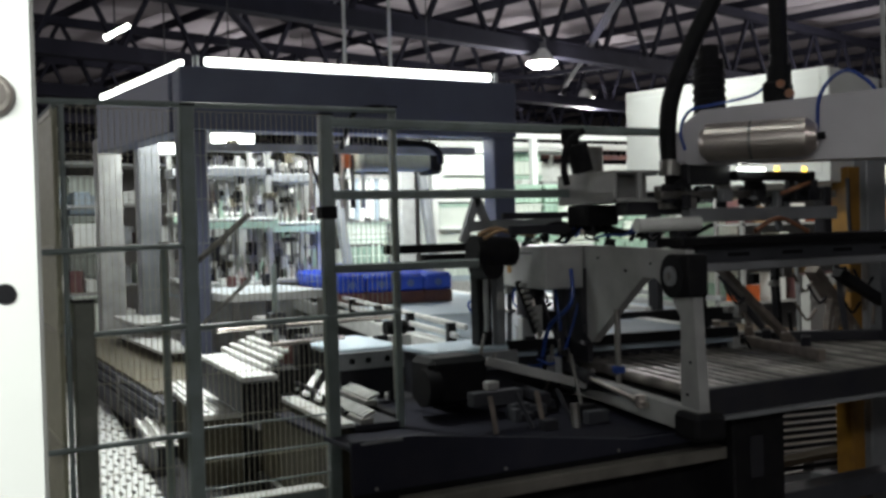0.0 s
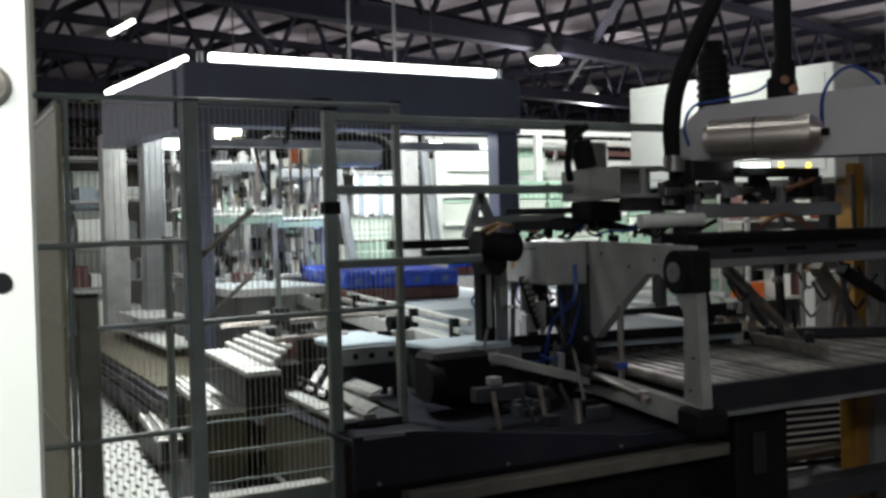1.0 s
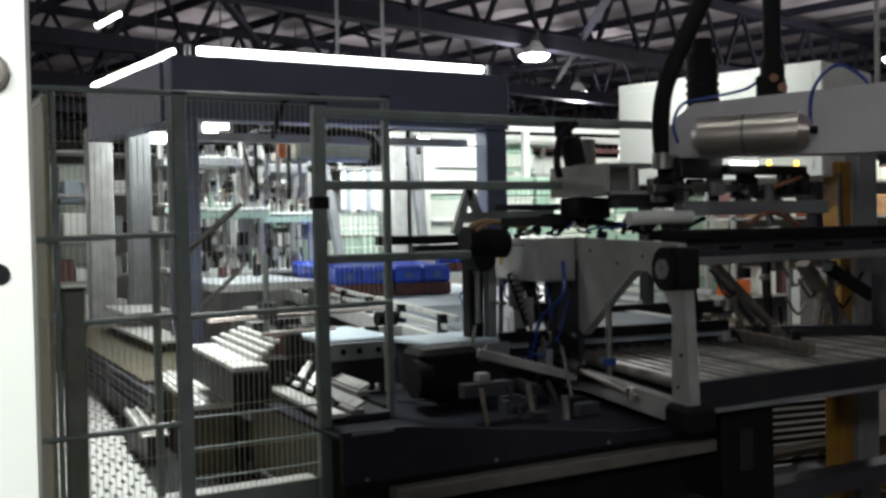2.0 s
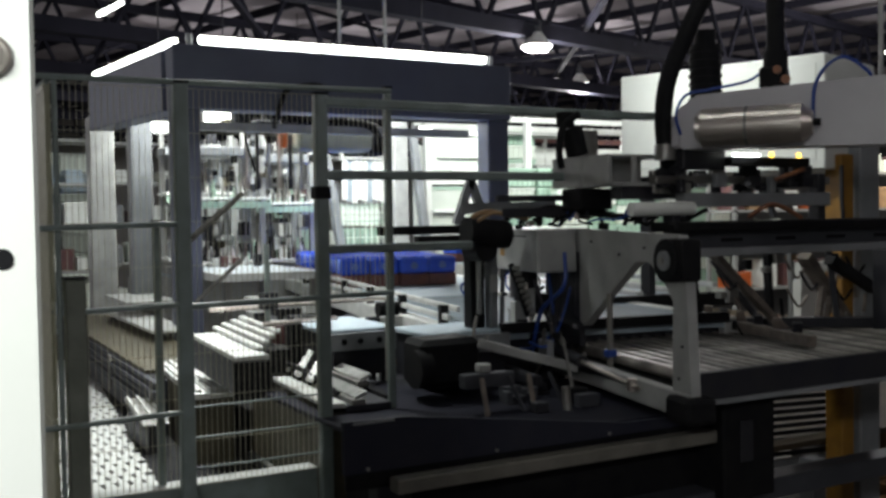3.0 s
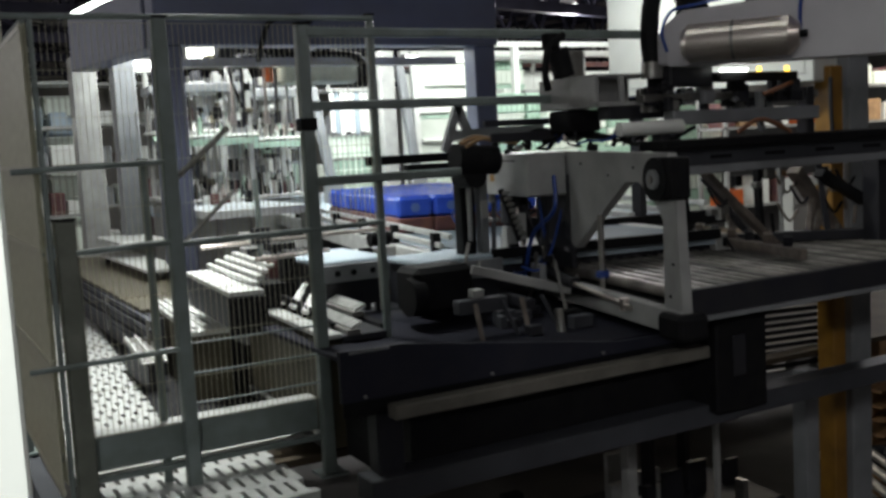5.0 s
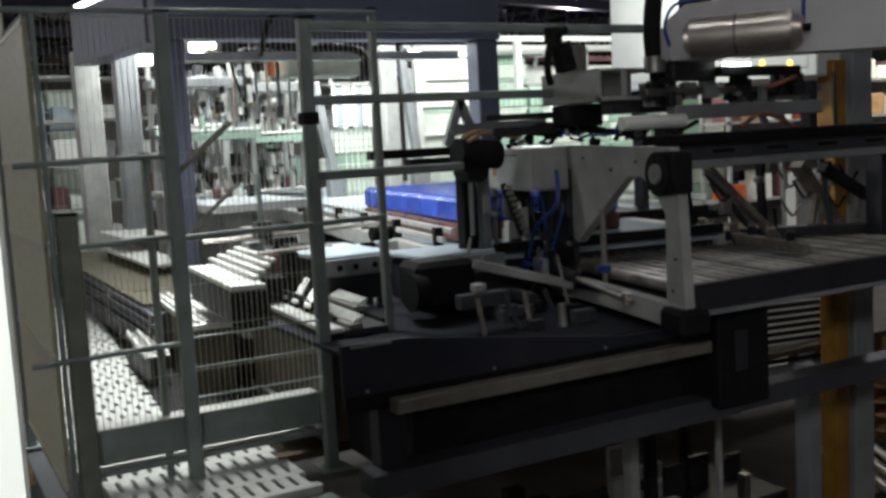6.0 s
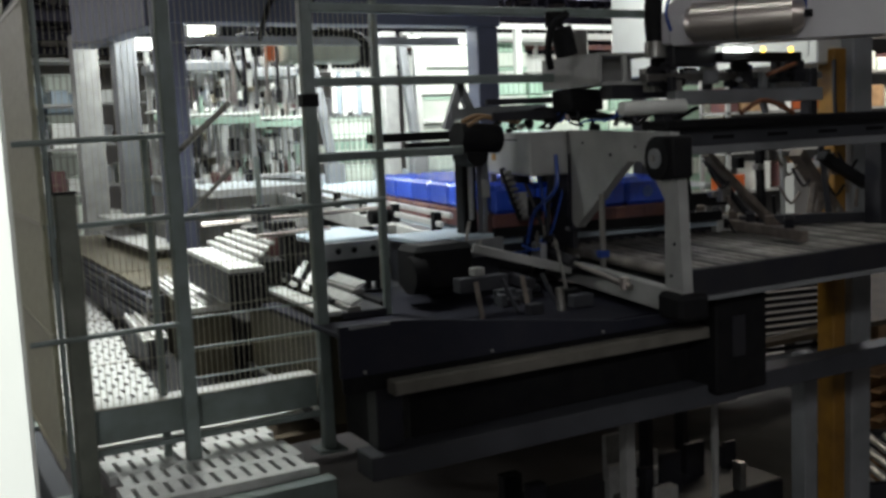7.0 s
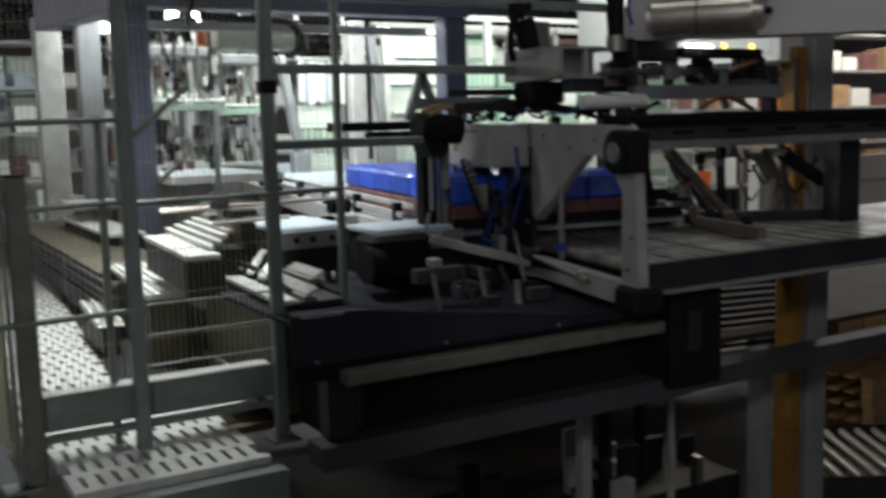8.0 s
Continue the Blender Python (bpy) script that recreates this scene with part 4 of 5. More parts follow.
part("deck", B(((0.0, 0.45, 0.395), (0.62, 5.2, 0.42)), m=LO, bevel=0.003), OLIVE, t)
for i in range(5):
    part("side_rail", B(((-0.02 - 0.012 * (i % 2), 0.0, 0.35 - i * 0.055), (0.02, 5.2, 0.385 - i * 0.055)), m=LO, bevel=0.003), DARKGREY, t)
part("side_web", B(((0.021, 0.02, 0.0), (0.05, 5.2, 0.39)), m=LO), DARK, t)
for y in (0.1, 1.7, 3.3, 4.9):
    part("leg", B(((0.05, y, -0.1), (0.1, y + 0.06, 0.39)), m=LO), DARK, t)
    part("rail_clip", B(((-0.04, y, 0.1), (-0.02, y + 0.03, 0.39)), m=LO), DULL, t)
t = thing("chute_tray", pose(1.42, 6.6, -0.1), "small galvanised chute tray on a dark foot", "tray")
part("tray", BA(((1.47, 7.35, 0.22), (1.42, 6.5, 0.19), 0.17, 0.02), bevel=0.004), DULL, t)
for x in (-0.07, 0.0, 0.07):
    part("rib", BA(((1.47 + x, 7.33, 0.24), (1.42 + x, 6.52, 0.21), 0.018, 0.02)), GALV, t)
part("foot", B(((1.38, 6.55, -0.1), (1.48, 7.2, 0.175))), DARK, t)
# added black cover standing in for the dark between the conveyors
t = thing("deck_shade_box", pose(1.5, 6.4, -0.1), "black lidded box added to darken the deck", "trough")
for i in range(5):
    part("lid", B(((1.24, 5.66 + i * 0.7, -0.02), (1.86, 6.35 + i * 0.7, -0.005)), bevel=0.003), BLACK, t)
part("body", B(((1.26, 5.66, -0.098), (1.84, 9.14, -0.021))), BLACK, t)
t = thing("end_tray", pose(2.2, 10.6, -0.1), "bright galvanised tray at the end of the long conveyor", "tray")
part("tray", B(((1.95, 9.0, 0.5), (2.3, 11.4, 0.53)), bevel=0.004), GALV, t)
part("upper_tray", B(((2.0, 10.4, 0.66), (2.5, 11.6, 0.69)), bevel=0.004), GALV, t)
for x, y in ((2.0, 9.1), (2.2, 9.1), (2.0, 11.2), (2.2, 11.2)):
    part("leg", B(((x, y, -0.1), (x + 0.05, y + 0.05, 0.5))), DARK, t)
t = thing("push_rod", pose(2.0, 5.5, 0.6), "bright steel push rod on a black bracket", "rod")
part("rod", TU(((1.82, 5.51, 0.9), (2.3, 5.57, 0.905), 0.014)), STEEL, t, smooth=True)
part("bracket", B(((1.98, 5.5, 0.6), (2.06, 5.6, 0.89))), BLACK, t)
sec = thing("cross_conveyor", pose(2.5, 5.2, -0.1), "pale belt cross conveyor with grey side plates", "conveyor")
for (x0, x1, y0, y1) in ((2.12, 2.55, 5.25, 5.95), (2.5, 3.0, 4.75, 5.2)):
    part("belt", B(((x0, y0, 0.84), (x1, y1, 0.87)), bevel=0.008), BELT, sec)
    part("side_plate", B(((x0, y0 - 0.03, 0.75), (x1, y0 - 0.005, 0.85)), bevel=0.003), GREY, sec)
    part("body", B(((x0 + 0.02, y0, 0.6), (x1 - 0.02, y1, 0.83))), DARK, sec)
    part("leg", B(((x0 + 0.1, y0 + 0.1, -0.1), (x0 + 0.16, y0 + 0.16, 0.6))), DARK, sec)
    part("leg", B(((x1 - 0.16, y1 - 0.16, -0.1), (x1 - 0.1, y1 - 0.1, 0.6))), DARK, sec)
for x in (2.2, 2.3, 2.42):
    part("hole", TU(((x, 5.214, 0.8), (x, 5.221, 0.8), 0.018), seg=12), BLACK, sec)
part("clamp_knob", TU(((2.3, 4.98, 1.0), (2.42, 4.98, 1.0), 0.04), seg=12), BLACK, sec, smooth=True)
part("clamp_post", TU(((2.36, 4.98, 0.6), (2.36, 4.98, 1.05), 0.015)), DULL, sec)
part("sensor", B(((1.95, 5.9, 0.95), (2.05, 5.98, 1.05))), DARK, sec)
part("sensor_post", TU(((2.0, 5.95, 0.3), (2.0, 5.95, 1.35), 0.018)), GREEN, sec)
part("rail", TU(((1.75, 6.4, 0.92), (3.0, 6.3, 0.94), 0.014)), STEEL, sec, smooth=True)
part("hinge_box", B(((1.98, 5.75, 0.72), (2.06, 5.82, 0.86))), BROWN, sec, "red brown sensor box")
random.seed(3)
cl = thing("drive_cluster", pose(2.1, 6.6, -0.1), "cluster of dark drives and bright brackets between conveyors", "machine")
part("base", B(((2.25, 5.5, -0.1), (3.2, 8.5, 0.42)), bevel=0.01), DARK, cl)
# black box added to hide the lit deck beside the drives
part("plinth", B(((1.9, 6.1, -0.1), (2.248, 8.5, 0.3)), bevel=0.01), BLACK, cl)
for i in range(46):
    x, y = random.uniform(2.3, 3.1), random.uniform(5.9, 8.4)
    z = random.uniform(0.45, 0.75)
    sx, sy, sz = random.uniform(0.05, 0.3), random.uniform(0.04, 0.3), random.uniform(0.02, 0.12)
    part("bracket", B(((x, y, 0.42), (x + 0.04, y + 0.04, z)), ((x, y, z), (x + sx, y + sy, z + sz)), bevel=0.003), random.choice((GALV, DULL, GREY, DARK, BLACK, PALE)), cl)

# ---- infeed conveyor ----
CM = pose(2.97, 4.85, 0, 0, 0, -10)
conv = thing("infeed_conveyor", pose(3.7, 8.0, -0.1), "pale blue belt infeed conveyor with steel side rails", "conveyor")
part("belt", B(((-0.04, -0.06, 0.80), (1.5, 7.2, 0.852)), m=CM), BELT, conv)
part("side_belt", B(((1.62, 1.3, 0.80), (2.3, 4.55, 0.85)), m=CM, bevel=0.004), BELT, conv)
part("side_body", B(((1.62, 1.31, 0.55), (2.3, 4.55, 0.79)), m=CM), DARK, conv)
part("front_bar", B(((1.3, 1.16, 0.8), (2.45, 1.24, 0.9)), m=CM, bevel=0.006), BLACK, conv)
for x, z in ((1.7, 0.9), (2.0, 0.92), (2.35, 0.95)):
    part("cross_rail", BA((CM @ Vector((x, 1.3, z)), CM @ Vector((x, 4.5, z)), 0.05, 0.04), bevel=0.004), GALV, conv)
for x, y in ((1.7, 1.4), (2.2, 1.4), (1.7, 4.4), (2.2, 4.4)):
    part("leg", B(((x, y, -0.1), (x + 0.07, y + 0.07, 0.55)), m=CM), DARK, conv)
# thin dark sheet over the near belt, where shade from overhead parts falls
part("transfer_plate", B(((-0.03, -0.05, 0.8535), (1.49, 2.4, 0.856)), m=CM), SHADEBELT, conv, "darker blue grey sheet standing in for shade on the near belt")
part("side_frame", B(((-0.16, -0.06, 0.7), (-0.05, 7.2, 0.83)), m=CM, bevel=0.006), GALV, conv)
part("side_frame", B(((1.5, -0.06, 0.7), (1.6, 7.2, 0.86)), m=CM, bevel=0.006), GALV, conv)
for dx, z in ((-0.07, 0.94), (-0.13, 0.89)):
    part("side_rail", BA((CM @ Vector((dx, 0.4, z)), CM @ Vector((dx, 7.0, z)), 0.025, 0.035), bevel=0.004), GALV, conv)
for i in range(8):
    part("rail_clamp", B(((-0.15, 0.5 + i * 0.9, 0.83), (-0.1, 0.56 + i * 0.9, 0.96)), m=CM), BLACK, conv)
part("body", B(((-0.04, 0.0, 0.55), (1.5, 7.2, 0.79)), m=CM), DARK, conv)
part("end_bar", B(((0.0, -0.12, 0.84), (1.5, -0.08, 0.9)), m=CM), BLACK, conv)
for y in (0.3, 3.5, 6.8):
    for x in (0.0, 1.4):
        part("leg", B(((x, y, -0.1), (x + 0.08, y + 0.08, 0.55)), m=CM), DARK, conv)
conv2 = thing("far_belt", pose(5.0, 13.0, -0.1), "wide pale blue belt crossing behind the packing cell", "conveyor")
part("belt", B(((2.9, 12.0, 0.80), (8.5, 14.6, 0.86)), bevel=0.01), BELT, conv2)
part("side_frame", B(((2.9, 11.95, 0.62), (8.5, 12.0, 0.85))), GALV, conv2)
for x in (3.0, 5.5, 8.3):
    part("leg", B(((x, 12.1, FLOOR), (x + 0.1, 12.2, 0.8))), DARK, conv2)
solid("cell_floor", B(((1.15, 4.85, -0.14), (12.0, 16.0, -0.1))), material("dusty_deck", (0.085, 0.064, 0.042), 0.75, second=(0.045, 0.036, 0.026), scale=2.5, bump=0.15, spec=0.25), "dusty brown deck under the packing cell", "floor", "structure")
solid("side_deck", B(((-0.6, 4.0, -0.16), (0.6, 9.0, -0.1))), DARKGREY, "dark steel side deck outside the fence", "floor", "structure")
solid("deck_beam", B(((0.6, 3.95, -0.3), (1.6, 4.04, -0.04)), ((0.4, 3.95, -0.3), (0.5, 16, -0.15))), GREEN, "grey green deck edge beam", "beam", "structure")

# ---- things inside the packing cell ----


def station(x, y, w, d, seed, tall=1.5):
    """A filling station: frame, shelves, bottles, spouts and small boxes."""
    random.seed(seed)
    t = thing("filling_station", pose(x, y, -0.1), "steel filling station crowded with bottles and fittings", "machine", "filling stations")
    for dx in (0, w):
        for dy in (0, d):
            part("post", B(((x + dx, y + dy, -0.1), (x + dx + 0.06, y + dy + 0.06, tall + 1.0))), PALE, t)
    part("table", B(((x - 0.05, y - 0.05, 1.0), (x + w + 0.1, y + d + 0.1, 1.05)), bevel=0.005), GALV, t)
    part("shelf", B(((x - 0.05, y - 0.05, tall + 0.22), (x + w + 0.1, y + d, tall + 0.25)), bevel=0.005), WHITE, t)
    part("green_edge", B(((x - 0.06, y - 0.07, tall + 0.13), (x + w + 0.1, y - 0.05, tall + 0.2))), CRATEGREEN, t, "green glass edge")
    part("cabinet", B(((x, y, 0.2), (x + w, y + d, 0.98)), bevel=0.01), PALE, t)
    for i in range(60):
        px, py = x + random.uniform(0, w), y + random.uniform(-0.05, d)
        z = random.choice((1.05, 1.05, tall + 0.25))
        r, h = random.uniform(0.008, 0.03), random.uniform(0.05, 0.2)
        part("bottle", TU(((px, py, z), (px, py, z + h), r), ((px, py, z + h), (px, py, z + h * 1.3), r * 0.45), seg=8),
             random.choice((WHITE, PALE, GALV, DARK, BLACK, STEEL, CRATEGREEN, GREY, BROWN if i % 5 == 0 else DULL)), t, smooth=True)
    for i in range(34):
        px, py, z = x + random.uniform(0, w), y + random.uniform(-0.05, d), random.uniform(1.1, tall + 1.0)
        part("fitting", B(((px, py, z), (px + random.uniform(0.03, 0.16), py + 0.1, z + random.uniform(0.02, 0.16))), bevel=0.004), random.choice((WHITE, DARK, PALE, GREY, BLACK, DULL, OLIVE, DARK)), t)
    for i in range(8):
        px, py = x + random.uniform(0, w), y + random.uniform(0, d)
        part("rod", TU(((px, py, 1.05), (px + random.uniform(-0.1, 0.1), py, tall + 0.9), 0.008), seg=6), random.choice((DARK, DULL, GREY)), t)
    part("hood", B(((x - 0.05, y, tall + 0.7), (x + w + 0.1, y + d, tall + 0.8)), bevel=0.01), GREY, t)


station(2.75, 10.6, 0.75, 0.6, 11)
station(3.6, 10.9, 0.6, 0.6, 12, 1.45)
station(2.9, 12.2, 0.9, 0.5, 13, 1.6)
station(4.0, 13.2, 0.9, 0.5, 14, 1.6)


t = thing("packing_table", pose(3.2, 10.0, -0.1), "bright pale packing table in the cell", "table")
part("top", B(((2.52, 8.75, 0.985), (3.5, 10.5, 1.015)), bevel=0.006), TABLETOP, t)
part("rim", B(((2.5, 8.72, 0.95), (3.52, 8.75, 1.02)), ((2.49, 8.75, 0.95), (2.519, 10.5, 1.02))), GALV, t)
for x in (2.58, 3.4):
    for y in (8.85, 10.4):
        part("leg", B(((x, y, -0.1), (x + 0.05, y + 0.05, 0.985))), DULL, t)
random.seed(19)
for i in range(9):
    x, y = random.uniform(2.6, 3.35), random.uniform(10.1, 10.4)
    solid("small_part", B(((x, y, 1.015), (x + random.uniform(0.03, 0.1), y + 0.06, 1.015 + random.uniform(0.03, 0.14))), bevel=0.004), random.choice((WHITE, DARK, PALE, BROWN, GREY)), "small machine part lying on the packing table", "part", base=(x, y, 1.015), group="parts on the table")


def ceiling_panel_light(x0, x1, y, z0, z1):
    t = thing("panel_light", pose((x0 + x1) / 2, y, z1), "bright white panel light in the packing cell", "lamp", "panel lights")
    part("diffuser", B(((x0, y - 0.02, z0), (x1, y, z1)), bevel=0.004), TUBE, t, "glowing diffuser")
    part("case", B(((x0 - 0.03, y + 0.001, z0 - 0.03), (x1 + 0.03, y + 0.1, z1 + 0.03))), PALE, t)
    part("hanger", TU((((x0 + x1) / 2, y + 0.05, z1), ((x0 + x1) / 2, y + 0.05, 6.7), 0.01), seg=6), DARK, t)


ceiling_panel_light(3.56, 4.13, 13, 2.72, 2.94)
ceiling_panel_light(2.88, 3.12, 13, 2.65, 2.77)
ceiling_panel_light(6.74, 6.92, 13, 2.70, 2.82)


def crate_stack(x, y, nx, nz, z0, seed, mats, w=0.55, h=0.29):
    """Stacks of plastic crates, each a thing with its rim and ribs."""
    random.seed(seed)
    meshes = {}
    for i in range(nx):
        for k in range(nz):
            mat = random.choice(mats)
            if mat.name not in meshes:
                body, rim = bmesh.new(), bmesh.new()
                box(body, (0.015, 0.015, 0), (w - 0.015, 0.4, h - 0.03), None, 0.01)
                box(rim, (0, 0, h - 0.05), (w, 0.415, h - 0.012), None, 0.006)
                for j in range(6):
                    box(rim, (0.03 + j * (w - 0.1) / 5, 0.0, 0.02), (0.06 + j * (w - 0.1) / 5, 0.02, h - 0.05))
                meshes[mat.name] = (mesh_of("body", body, mat), mesh_of("rim", rim, mat))
            t = thing("plastic_crate", pose(x + i * (w + 0.02) + random.uniform(-0.01, 0.01), y + random.uniform(-0.02, 0.02), z0 + k * h, 0, 0, random.uniform(-1, 1)),
                      "pale plastic crate in a tall stack", "crate", "stacked crates")
            piece("body", meshes[mat.name][0], t, Matrix())
            piece("rim", meshes[mat.name][1], t, Matrix())


def rack(x, y, w, z1, n, rz=0, mat=PALE):
    t = thing("storage_rack", pose(x, y, -0.1, 0, 0, rz), "white steel storage rack behind the cell", "rack", "storage racks")
    for dx in (0, w - 0.06):
        for dy in (0, 0.6):
            part("post", B(((dx, dy, 0), (dx + 0.06, dy + 0.06, z1 + 0.1))), mat, t, local=True)
    for k in range(n):
        z = 0.3 + k * (z1 - 0.3) / max(1, n - 1)
        part("shelf", B(((0, 0, z), (w, 0.66, z + 0.04))), mat, t, local=True)
    return t


crate_stack(7.25, 13.2, 3, 9, 0.862, 21, (CRATE, CRATE, CRATEGREEN), h=0.22)
crate_stack(7.9, 12.5, 3, 8, -0.1, 22, (CRATE, CRATE, CRATEGREEN))
crate_stack(8.7, 12.3, 3, 8, -0.1, 23, (CRATE, CRATEGREEN))
crate_stack(0.9, 15.2, 3, 9, -0.1, 24, (CRATE, CRATE, BELT))
crate_stack(10.6, 13.5, 5, 9, -0.1, 25, (CRATE, CRATE, CRATEGREEN))
for x, y, w, z1, n in ((7.7, 12.9, 2.2, 2.85, 4), (1.2, 14.3, 1.4, 2.7, 5), (2.7, 16.0, 3.5, 2.8, 5), (5.2, 15.6, 2.2, 2.6, 4)):
    rack(x, y, w, z1, n, 0, PALE)
random.seed(31)
for (x, y, w, z1, n) in ((1.2, 14.3, 1.4, 2.7, 5), (2.7, 16.0, 3.5, 2.8, 5), (5.2, 15.6, 2.2, 2.6, 4), (7.7, 12.9, 2.2, 2.85, 4)):
    for k in range(n - 1):
        z = -0.1 + 0.34 + k * (z1 - 0.3) / (n - 1)
        xx = x + 0.08
        while xx < x + w - 0.3:
            ww, hh = random.uniform(0.12, 0.4), random.uniform(0.12, 0.42)
            mat = random.choice((CRATE, WHITE, PALE, CRATEGREEN, BROWN, BELT, GREY))
            bm = B(((xx, y + 0.05, z), (xx + ww, y + 0.5, z + hh)), ((xx - 0.004, y + 0.04, z + hh * 0.8), (xx + ww + 0.004, y + 0.51, z + hh * 0.86)), bevel=0.006)
            solid("storage_box", bm, mat, "small storage box on the white rack shelf", "box", base=(xx, y, z), group="boxes on the rack")
            xx += ww + random.uniform(0.02, 0.15)
t = thing("white_partition", pose(8.9, 13.75, -0.1), "white panelled partition behind the crates", "partition")
for i in range(5):
    part("panel", B(((7.0 + i * 0.82, 13.72, -0.1), (7.8 + i * 0.82, 13.78, 2.62)), bevel=0.004), WHITE, t)
part("top_rail", B(((7.0, 13.68, 2.86), (11.2, 13.78, 2.96))), WHITE, t)
for i in range(6):
    part("stile", B(((6.98 + i * 0.82, 13.70, 2.62), (7.02 + i * 0.82, 13.78, 2.86))), WHITE, t)
part("brown_band", B(((7.0, 13.74, 2.70), (11.2, 13.78, 2.78))), BROWN, t, "brown stored goods seen over the panels")
t = thing("strip_curtain", pose(5.3, 11.8, 1.7), "short hanging curtain of white plastic strips", "curtain")
for i in range(9):
    part("strip", BA(((5.03 + i * 0.07, 11.8 + 0.012 * (i % 2), 2.25), (5.03 + i * 0.07, 11.82 + 0.012 * (i % 2), 1.74 - 0.02 * (i % 3)), 0.066, 0.006)), BELT if i % 4 == 1 else WHITE, t)
part("rail", B(((4.98, 11.78, 2.25), (5.66, 11.85, 2.29))), PALE, t)
for x in (4.98, 5.62):
    part("hanger", B(((x, 11.79, 2.29), (x + 0.03, 11.83, 6.7))), PALE, t)
cage = thing("wire_cage", pose(5.3, 11.9, -0.1), "pale wire cage trolley holding crates", "cage")
for i in range(8):
    part("upright", B(((4.99 + i * 0.085, 11.86, -0.1), (5.005 + i * 0.085, 11.875, 1.7))), CRATE, cage)
for i in range(14):
    part("wire", B(((4.99, 11.852, 0.3 + i * 0.105), (5.6, 11.86, 0.312 + i * 0.105))), CRATEGREEN if i % 3 else CRATE, cage)
for k in range(5):
    part("crate", B(((5.02, 11.9, 0.2 + k * 0.3), (5.57, 11.985, 0.46 + k * 0.3)), bevel=0.01), CRATEGREEN if k % 2 else CRATE, cage)
for a, b, nm in (((5.97, 11.75, 2.65), (6.16, 11.75, 1.2), "dark grey slanted steel strut beside the glazed guard"), ((4.74, 11.75, 2.3), (4.95, 11.75, 1.05), "dark grey slanted steel strut beside the cage")):
    bm = bmesh.new()
    bar(bm, a, b, 0.13, 0.1, 0.01)
    box(bm, (b[0] - 0.1, 11.68, -0.1), (b[0] + 0.12, 11.84, b[2] + 0.05), None, 0.01)
    solid("slanted_strut", bm, GREY, nm, "strut", base=(b[0], 11.75, -0.1), group="slanted struts")
guard = thing("glazed_guard", pose(6.7, 11.85, -0.1), "white framed machine guard with pale glazed panels", "guard")
for x in (6.2, 7.16):
    part("post", B(((x, 11.8, -0.1), (x + 0.09, 11.88, 2.68)), bevel=0.006), WHITE, guard)
for z in (2.6, 1.94, 1.2):
    part("rail", B(((6.29, 11.81, z), (7.16, 11.87, z + 0.07)), bevel=0.004), WHITE, guard)
for z0, z1 in ((2.01, 2.6), (1.27, 1.94)):
    part("panel", B(((6.29, 11.85, z0), (7.16, 11.86, z1))), CRATE, guard, "pale frosted panel")
part("green_strip", B(((6.33, 11.84, 1.87), (6.95, 11.848, 1.91))), CRATEGREEN, guard, "green strip")
for x0, x1, z0, z1 in ((6.31, 6.7, 1.56, 1.6), (6.6, 7.0, 2.12, 2.15), (6.4, 7.1, 2.3, 2.32), (6.75, 6.95, 1.6, 1.84)):
    part("fitting", B(((x0, 11.8, z0), (x1, 11.848, z1)), bevel=0.003), WHITE, guard)
t = thing("white_portal", pose(9.4, 12.75, -0.1), "white tube portal before the store shelves", "frame")
part("post", B(((8.44, 12.75, -0.1), (8.54, 12.85, 2.92)), bevel=0.008), WHITE, t)
part("beam", B(((8.1, 12.75, 2.921), (11.4, 12.85, 3.0)), bevel=0.008), WHITE, t)
part("post", B(((11.3, 12.75, -0.1), (11.4, 12.85, 2.92)), bevel=0.008), WHITE, t)
for x, y, z in ((1.55, 13.6, 1.95), (1.5, 13.5, 1.28)):
    t = thing("work_lamp", pose(x, y, z), "small bright work lamp on a thin stand", "lamp", "work lamps")
    part("head", B(((x - 0.09, y - 0.03, z), (x + 0.09, y + 0.03, z + 0.07)), bevel=0.02), TUBE, t, "glowing lamp head")
    part("stand", B(((x - 0.015, y - 0.015, -0.1), (x + 0.015, y + 0.015, z))), DARK, t)

# lit store with orange strip far to the side
solid("partition_wall", B(((11.5, 10.2, FLOOR), (24, 10.4, 0.75)), ((11.5, 10.18, 0.35), (24, 10.2, 0.38))), WALL, "low white partition wall in the hall", "wall", "structure")
t = rack(12.0, 12.0, 6.0, 2.9, 5)
random.seed(41)
for k in range(4):
    x = 12.1
    z = -0.1 + 0.34 + k * 0.65
    while x < 17.5:
        ww, hh = random.uniform(0.15, 0.6), random.uniform(0.2, 0.5)
        solid("carton", B(((x, 12.05, z), (x + ww, 12.5, z + hh)), bevel=0.006), random.choice((WOOD, ORANGE, WHITE, CRATE, BROWN, WOOD)), "small carton on a far storage rack", "carton", base=(x, 12.05, z), group="cartons on the far rack")
        x += ww + random.uniform(0.03, 0.3)

# brown boxes stacked before the partition, added where the lower floor is brownish
random.seed(52)
for k in range(3):
    x = 12.2
    while x < 16.5:
        ww = random.uniform(0.5, 0.8)
        hh = 0.58
        z = FLOOR + k * 0.585
        solid("carton", B(((x, 9.3, z), (x + ww, 9.95, z + hh)), ((x - 0.001, 9.295, z + hh * 0.46), (x + ww + 0.001, 9.3, z + hh * 0.54)), bevel=0.008), random.choice((BROWN, WOOD, WOOD)), "large brown box standing in for the brownish lower floor", "carton", base=(x, 9.3, z), group="stacked cartons")
        x += ww + random.uniform(0.01, 0.03)

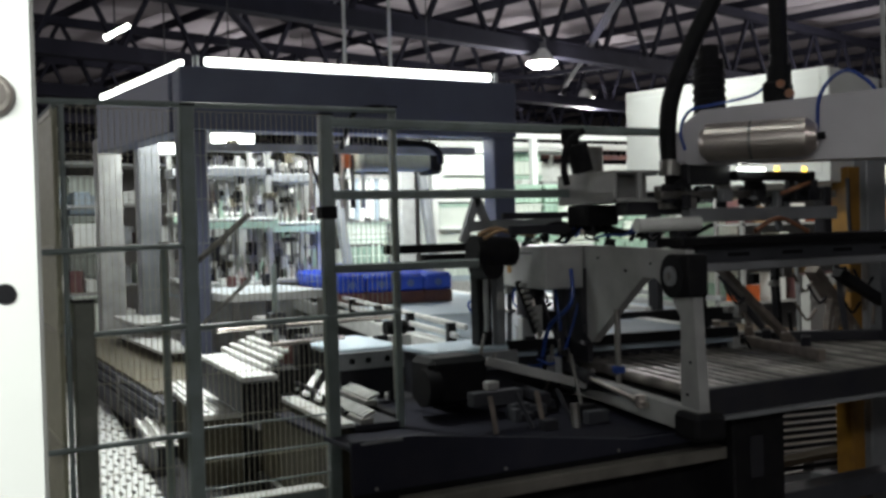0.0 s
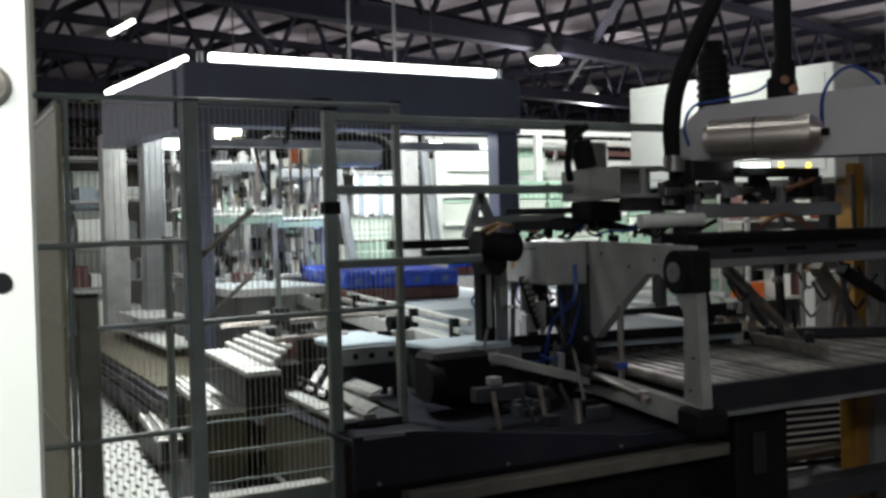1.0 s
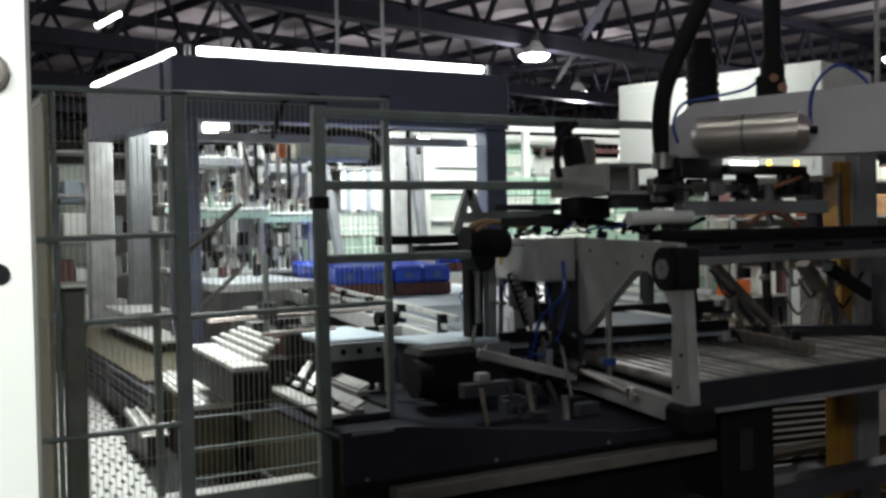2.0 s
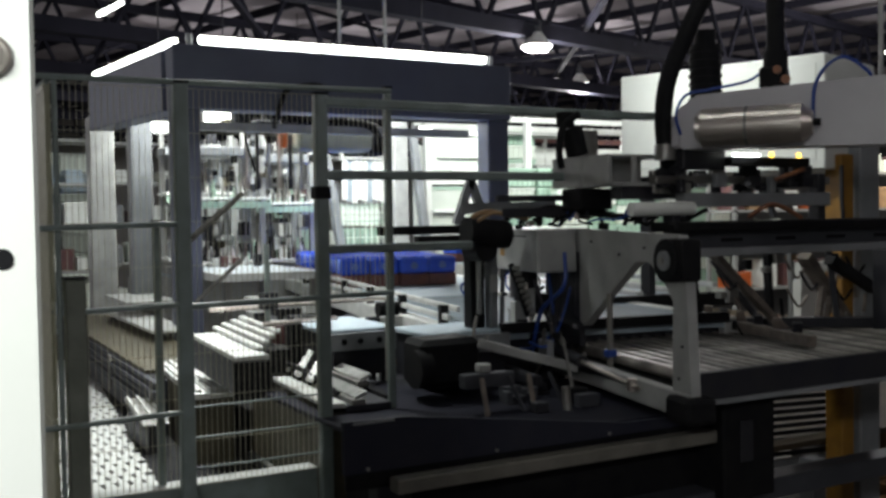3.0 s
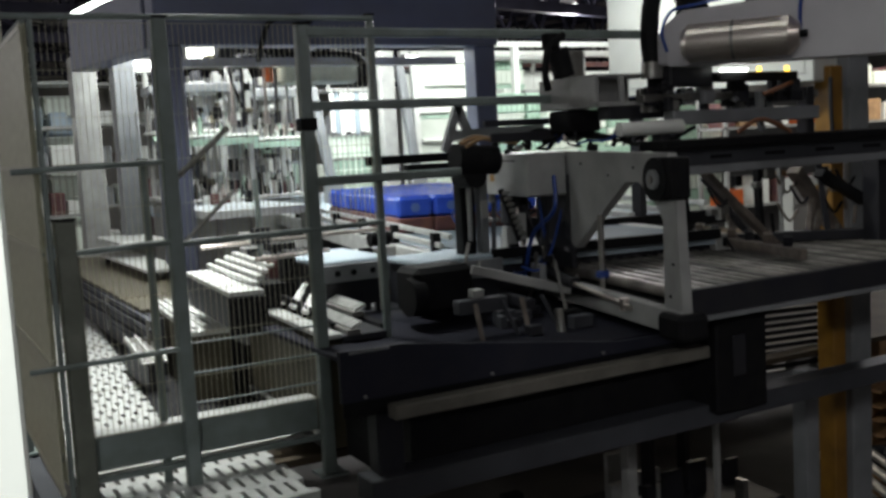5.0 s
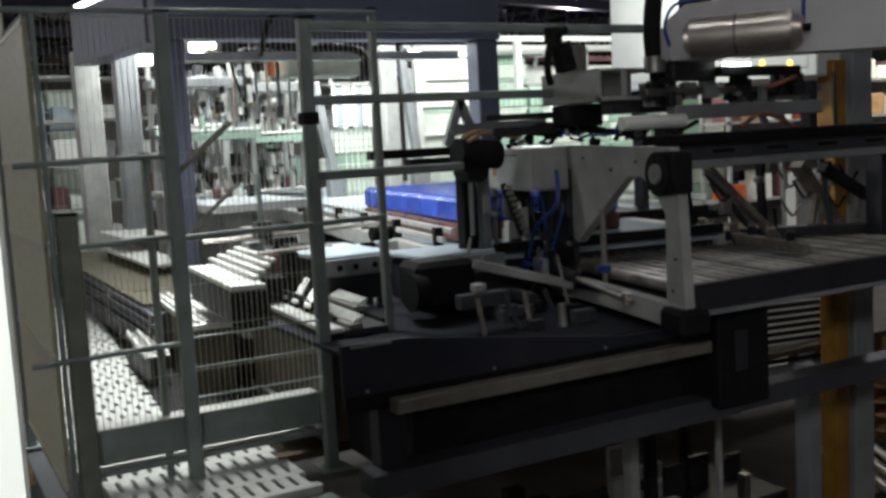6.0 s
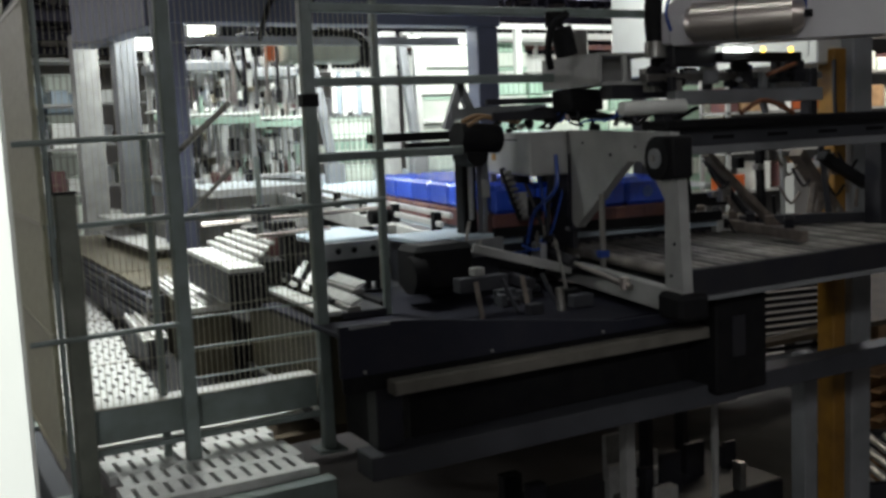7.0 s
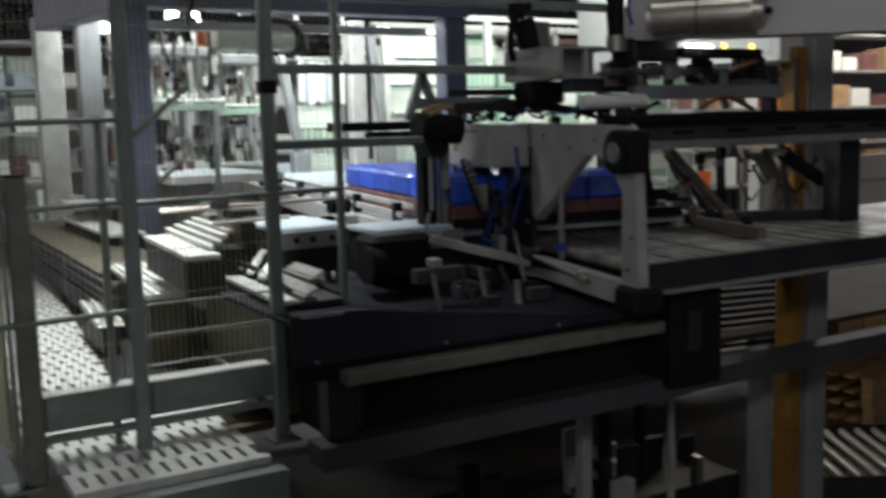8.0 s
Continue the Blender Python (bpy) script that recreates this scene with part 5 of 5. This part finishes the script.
# ---- picking head under the gantry ----
head = thing("picking_head", pose(4.2, 10.0, 2.2), "grey picking head with black end housing and grippers", "robot head")
part("trunk", B(((-0.5, -0.15, 0.02), (0.42, 0.15, 0.25)), bevel=0.03), material("khaki_housing", (0.36, 0.38, 0.31), 0.5), head, local=True)
part("end_housing", B(((0.32, -0.17, -0.02), (0.5, 0.17, 0.3)), bevel=0.04), BLACK, head, "black end housing", local=True)
part("cable_guide", HO(([(-0.75, 0, 0.1), (-0.78, 0, 0.4), (-0.6, 0, 0.55), (-0.3, 0, 0.5), (0.1, 0, 0.36), (0.45, 0, 0.3)], 0.05)), BLACK, head, "black cable guide", local=True, smooth=True)
part("carriage", B(((-0.95, -0.2, 0.2), (-0.7, 0.2, 0.32)), bevel=0.01), DARK, head, local=True)
for i in range(6):
    x = -1.0 + i * 0.12
    part("gripper", TU(((x, 0.05, 0.2), (x, 0.05, -0.25), 0.018), ((x, 0.05, -0.25), (x, 0.05, -0.38), 0.032), seg=10), (STEEL, DARK, PALE)[i % 3], head, local=True, smooth=True)
part("red_sleeve", TU(((-0.62, -0.05, 0.25), (-0.62, -0.05, 0.05), 0.04), seg=12), ORANGE, head, "orange sleeve", local=True, smooth=True)
part("hanger", B(((-0.2, -0.06, 0.25), (-0.1, 0.06, 0.6))), GREY, head, local=True)
part("cable_loop", HO(([(-0.95, -0.7, 0.2), (-0.95, -0.9, 0.4), (-0.88, -0.9, 0.54), (-0.75, -0.9, 0.585), (-0.57, -0.9, 0.6), (-0.4, -0.75, 0.55), (-0.3, -0.4, 0.45)], 0.024), ([(-0.9, -0.9, 0.27), (-0.58, -0.9, 0.24), (-0.1, -0.9, 0.235), (0.05, -0.9, 0.15), (0.1, -0.85, 0.05)], 0.035)), BLACK, head, "black cable loop", local=True, smooth=True)
part("drive_box", B(((-1.15, -0.1, 0.22), (-0.98, 0.1, 0.42)), bevel=0.015), BLACK, head, local=True)
part("drop_cable", HO(([(-1.05, -0.05, 0.22), (-1.02, -0.06, 0.05), (-0.96, -0.05, -0.12), (-0.92, 0, -0.2)], 0.014)), BLACK, head, local=True, smooth=True)

# ---- packs ----


def pack_layer(name, nx, ny, label):
    t = thing(name, pose(0, 0, 0), label, "packs")
    bm = bmesh.new()
    box(bm, (0, 0, 0), (0.28, 0.38, 0.115), None, 0.012)
    for k in range(3):
        box(bm, (0.03 + k * 0.085, -0.004, 0.02), (0.085 + k * 0.085, 0.0, 0.1))
    brown = mesh_of("tray", bm, BROWN)
    bm = bmesh.new()
    box(bm, (0.002, 0.002, 0.115), (0.278, 0.378, 0.27), None, 0.022)
    for k in range(3):
        for j in range(4):
            tube(bm, (0.05 + k * 0.09, 0.055 + j * 0.09, 0.262), (0.05 + k * 0.09, 0.055 + j * 0.09, 0.28), 0.036, 10, 0.028)
    blue = mesh_of("pack", bm, BLUE)
    bm = bmesh.new()
    tube(bm, (0.14, 0.003, 0.19), (0.14, -0.002, 0.19), 0.035, 14)
    mark = mesh_of("mark", bm, material("pale_blue_mark", (0.12, 0.2, 0.55), 0.4))
    for i in range(nx):
        for j in range(ny):
            m = pose(i * 0.286 + random.uniform(-0.003, 0.003), j * 0.386 + random.uniform(-0.003, 0.003), 0, 0, 0, random.uniform(-0.8, 0.8))
            piece("tray", brown, t, m)
            piece("pack", blue, t, m)
            if j == 0:
                piece("mark", mark, t, m)
    return t


packs = pack_layer("pack_layer", 4, 6, "block of blue film wrapped packs on brown trays")
packs_back = pack_layer("pack_row", 4, 1, "single row of blue film wrapped packs")


def motions():
    def at(s, aside=0.0):
        p = Vector((2.97, 4.85, 0.858)) + Vector((0.174, 0.985, 0)) * s + Vector((0.985, -0.174, 0)) * aside
        return pose(p.x, p.y, p.z, 0, 0, -10)
    walk(packs, [(t, at(s, a)) for t, s, a in ((0, 3.85, -0.12), (1.5, 3.76, -0.1), (3.0, 3.68, -0.06), (3.5, 3.58, -0.05), (4.0, 3.1, -0.02), (4.5, 2.42, 0), (6.0, 0.5, 0), (6.5, -0.05, 0), (6.9, -0.1, 0), (8.0, -0.1, 0))])
    walk(packs_back, [(t, pose(x, 12.15, 0.866, 0, 0, 0)) for t, x in ((0, 5.0), (0.8, 5.75), (1.5, 6.4), (8.0, 7.2))])
    walk(head, [(t, pose(x, 10.0, z)) for t, x, z in ((0, 4.82, 2.2), (0.2, 4.65, 2.2), (0.4, 4.42, 2.2), (0.7, 4.2, 2.2), (1.0, 4.18, 2.2), (7.0, 4.18, 2.2), (7.5, 3.86, 2.2), (8.0, 3.82, 2.2))])


motions()
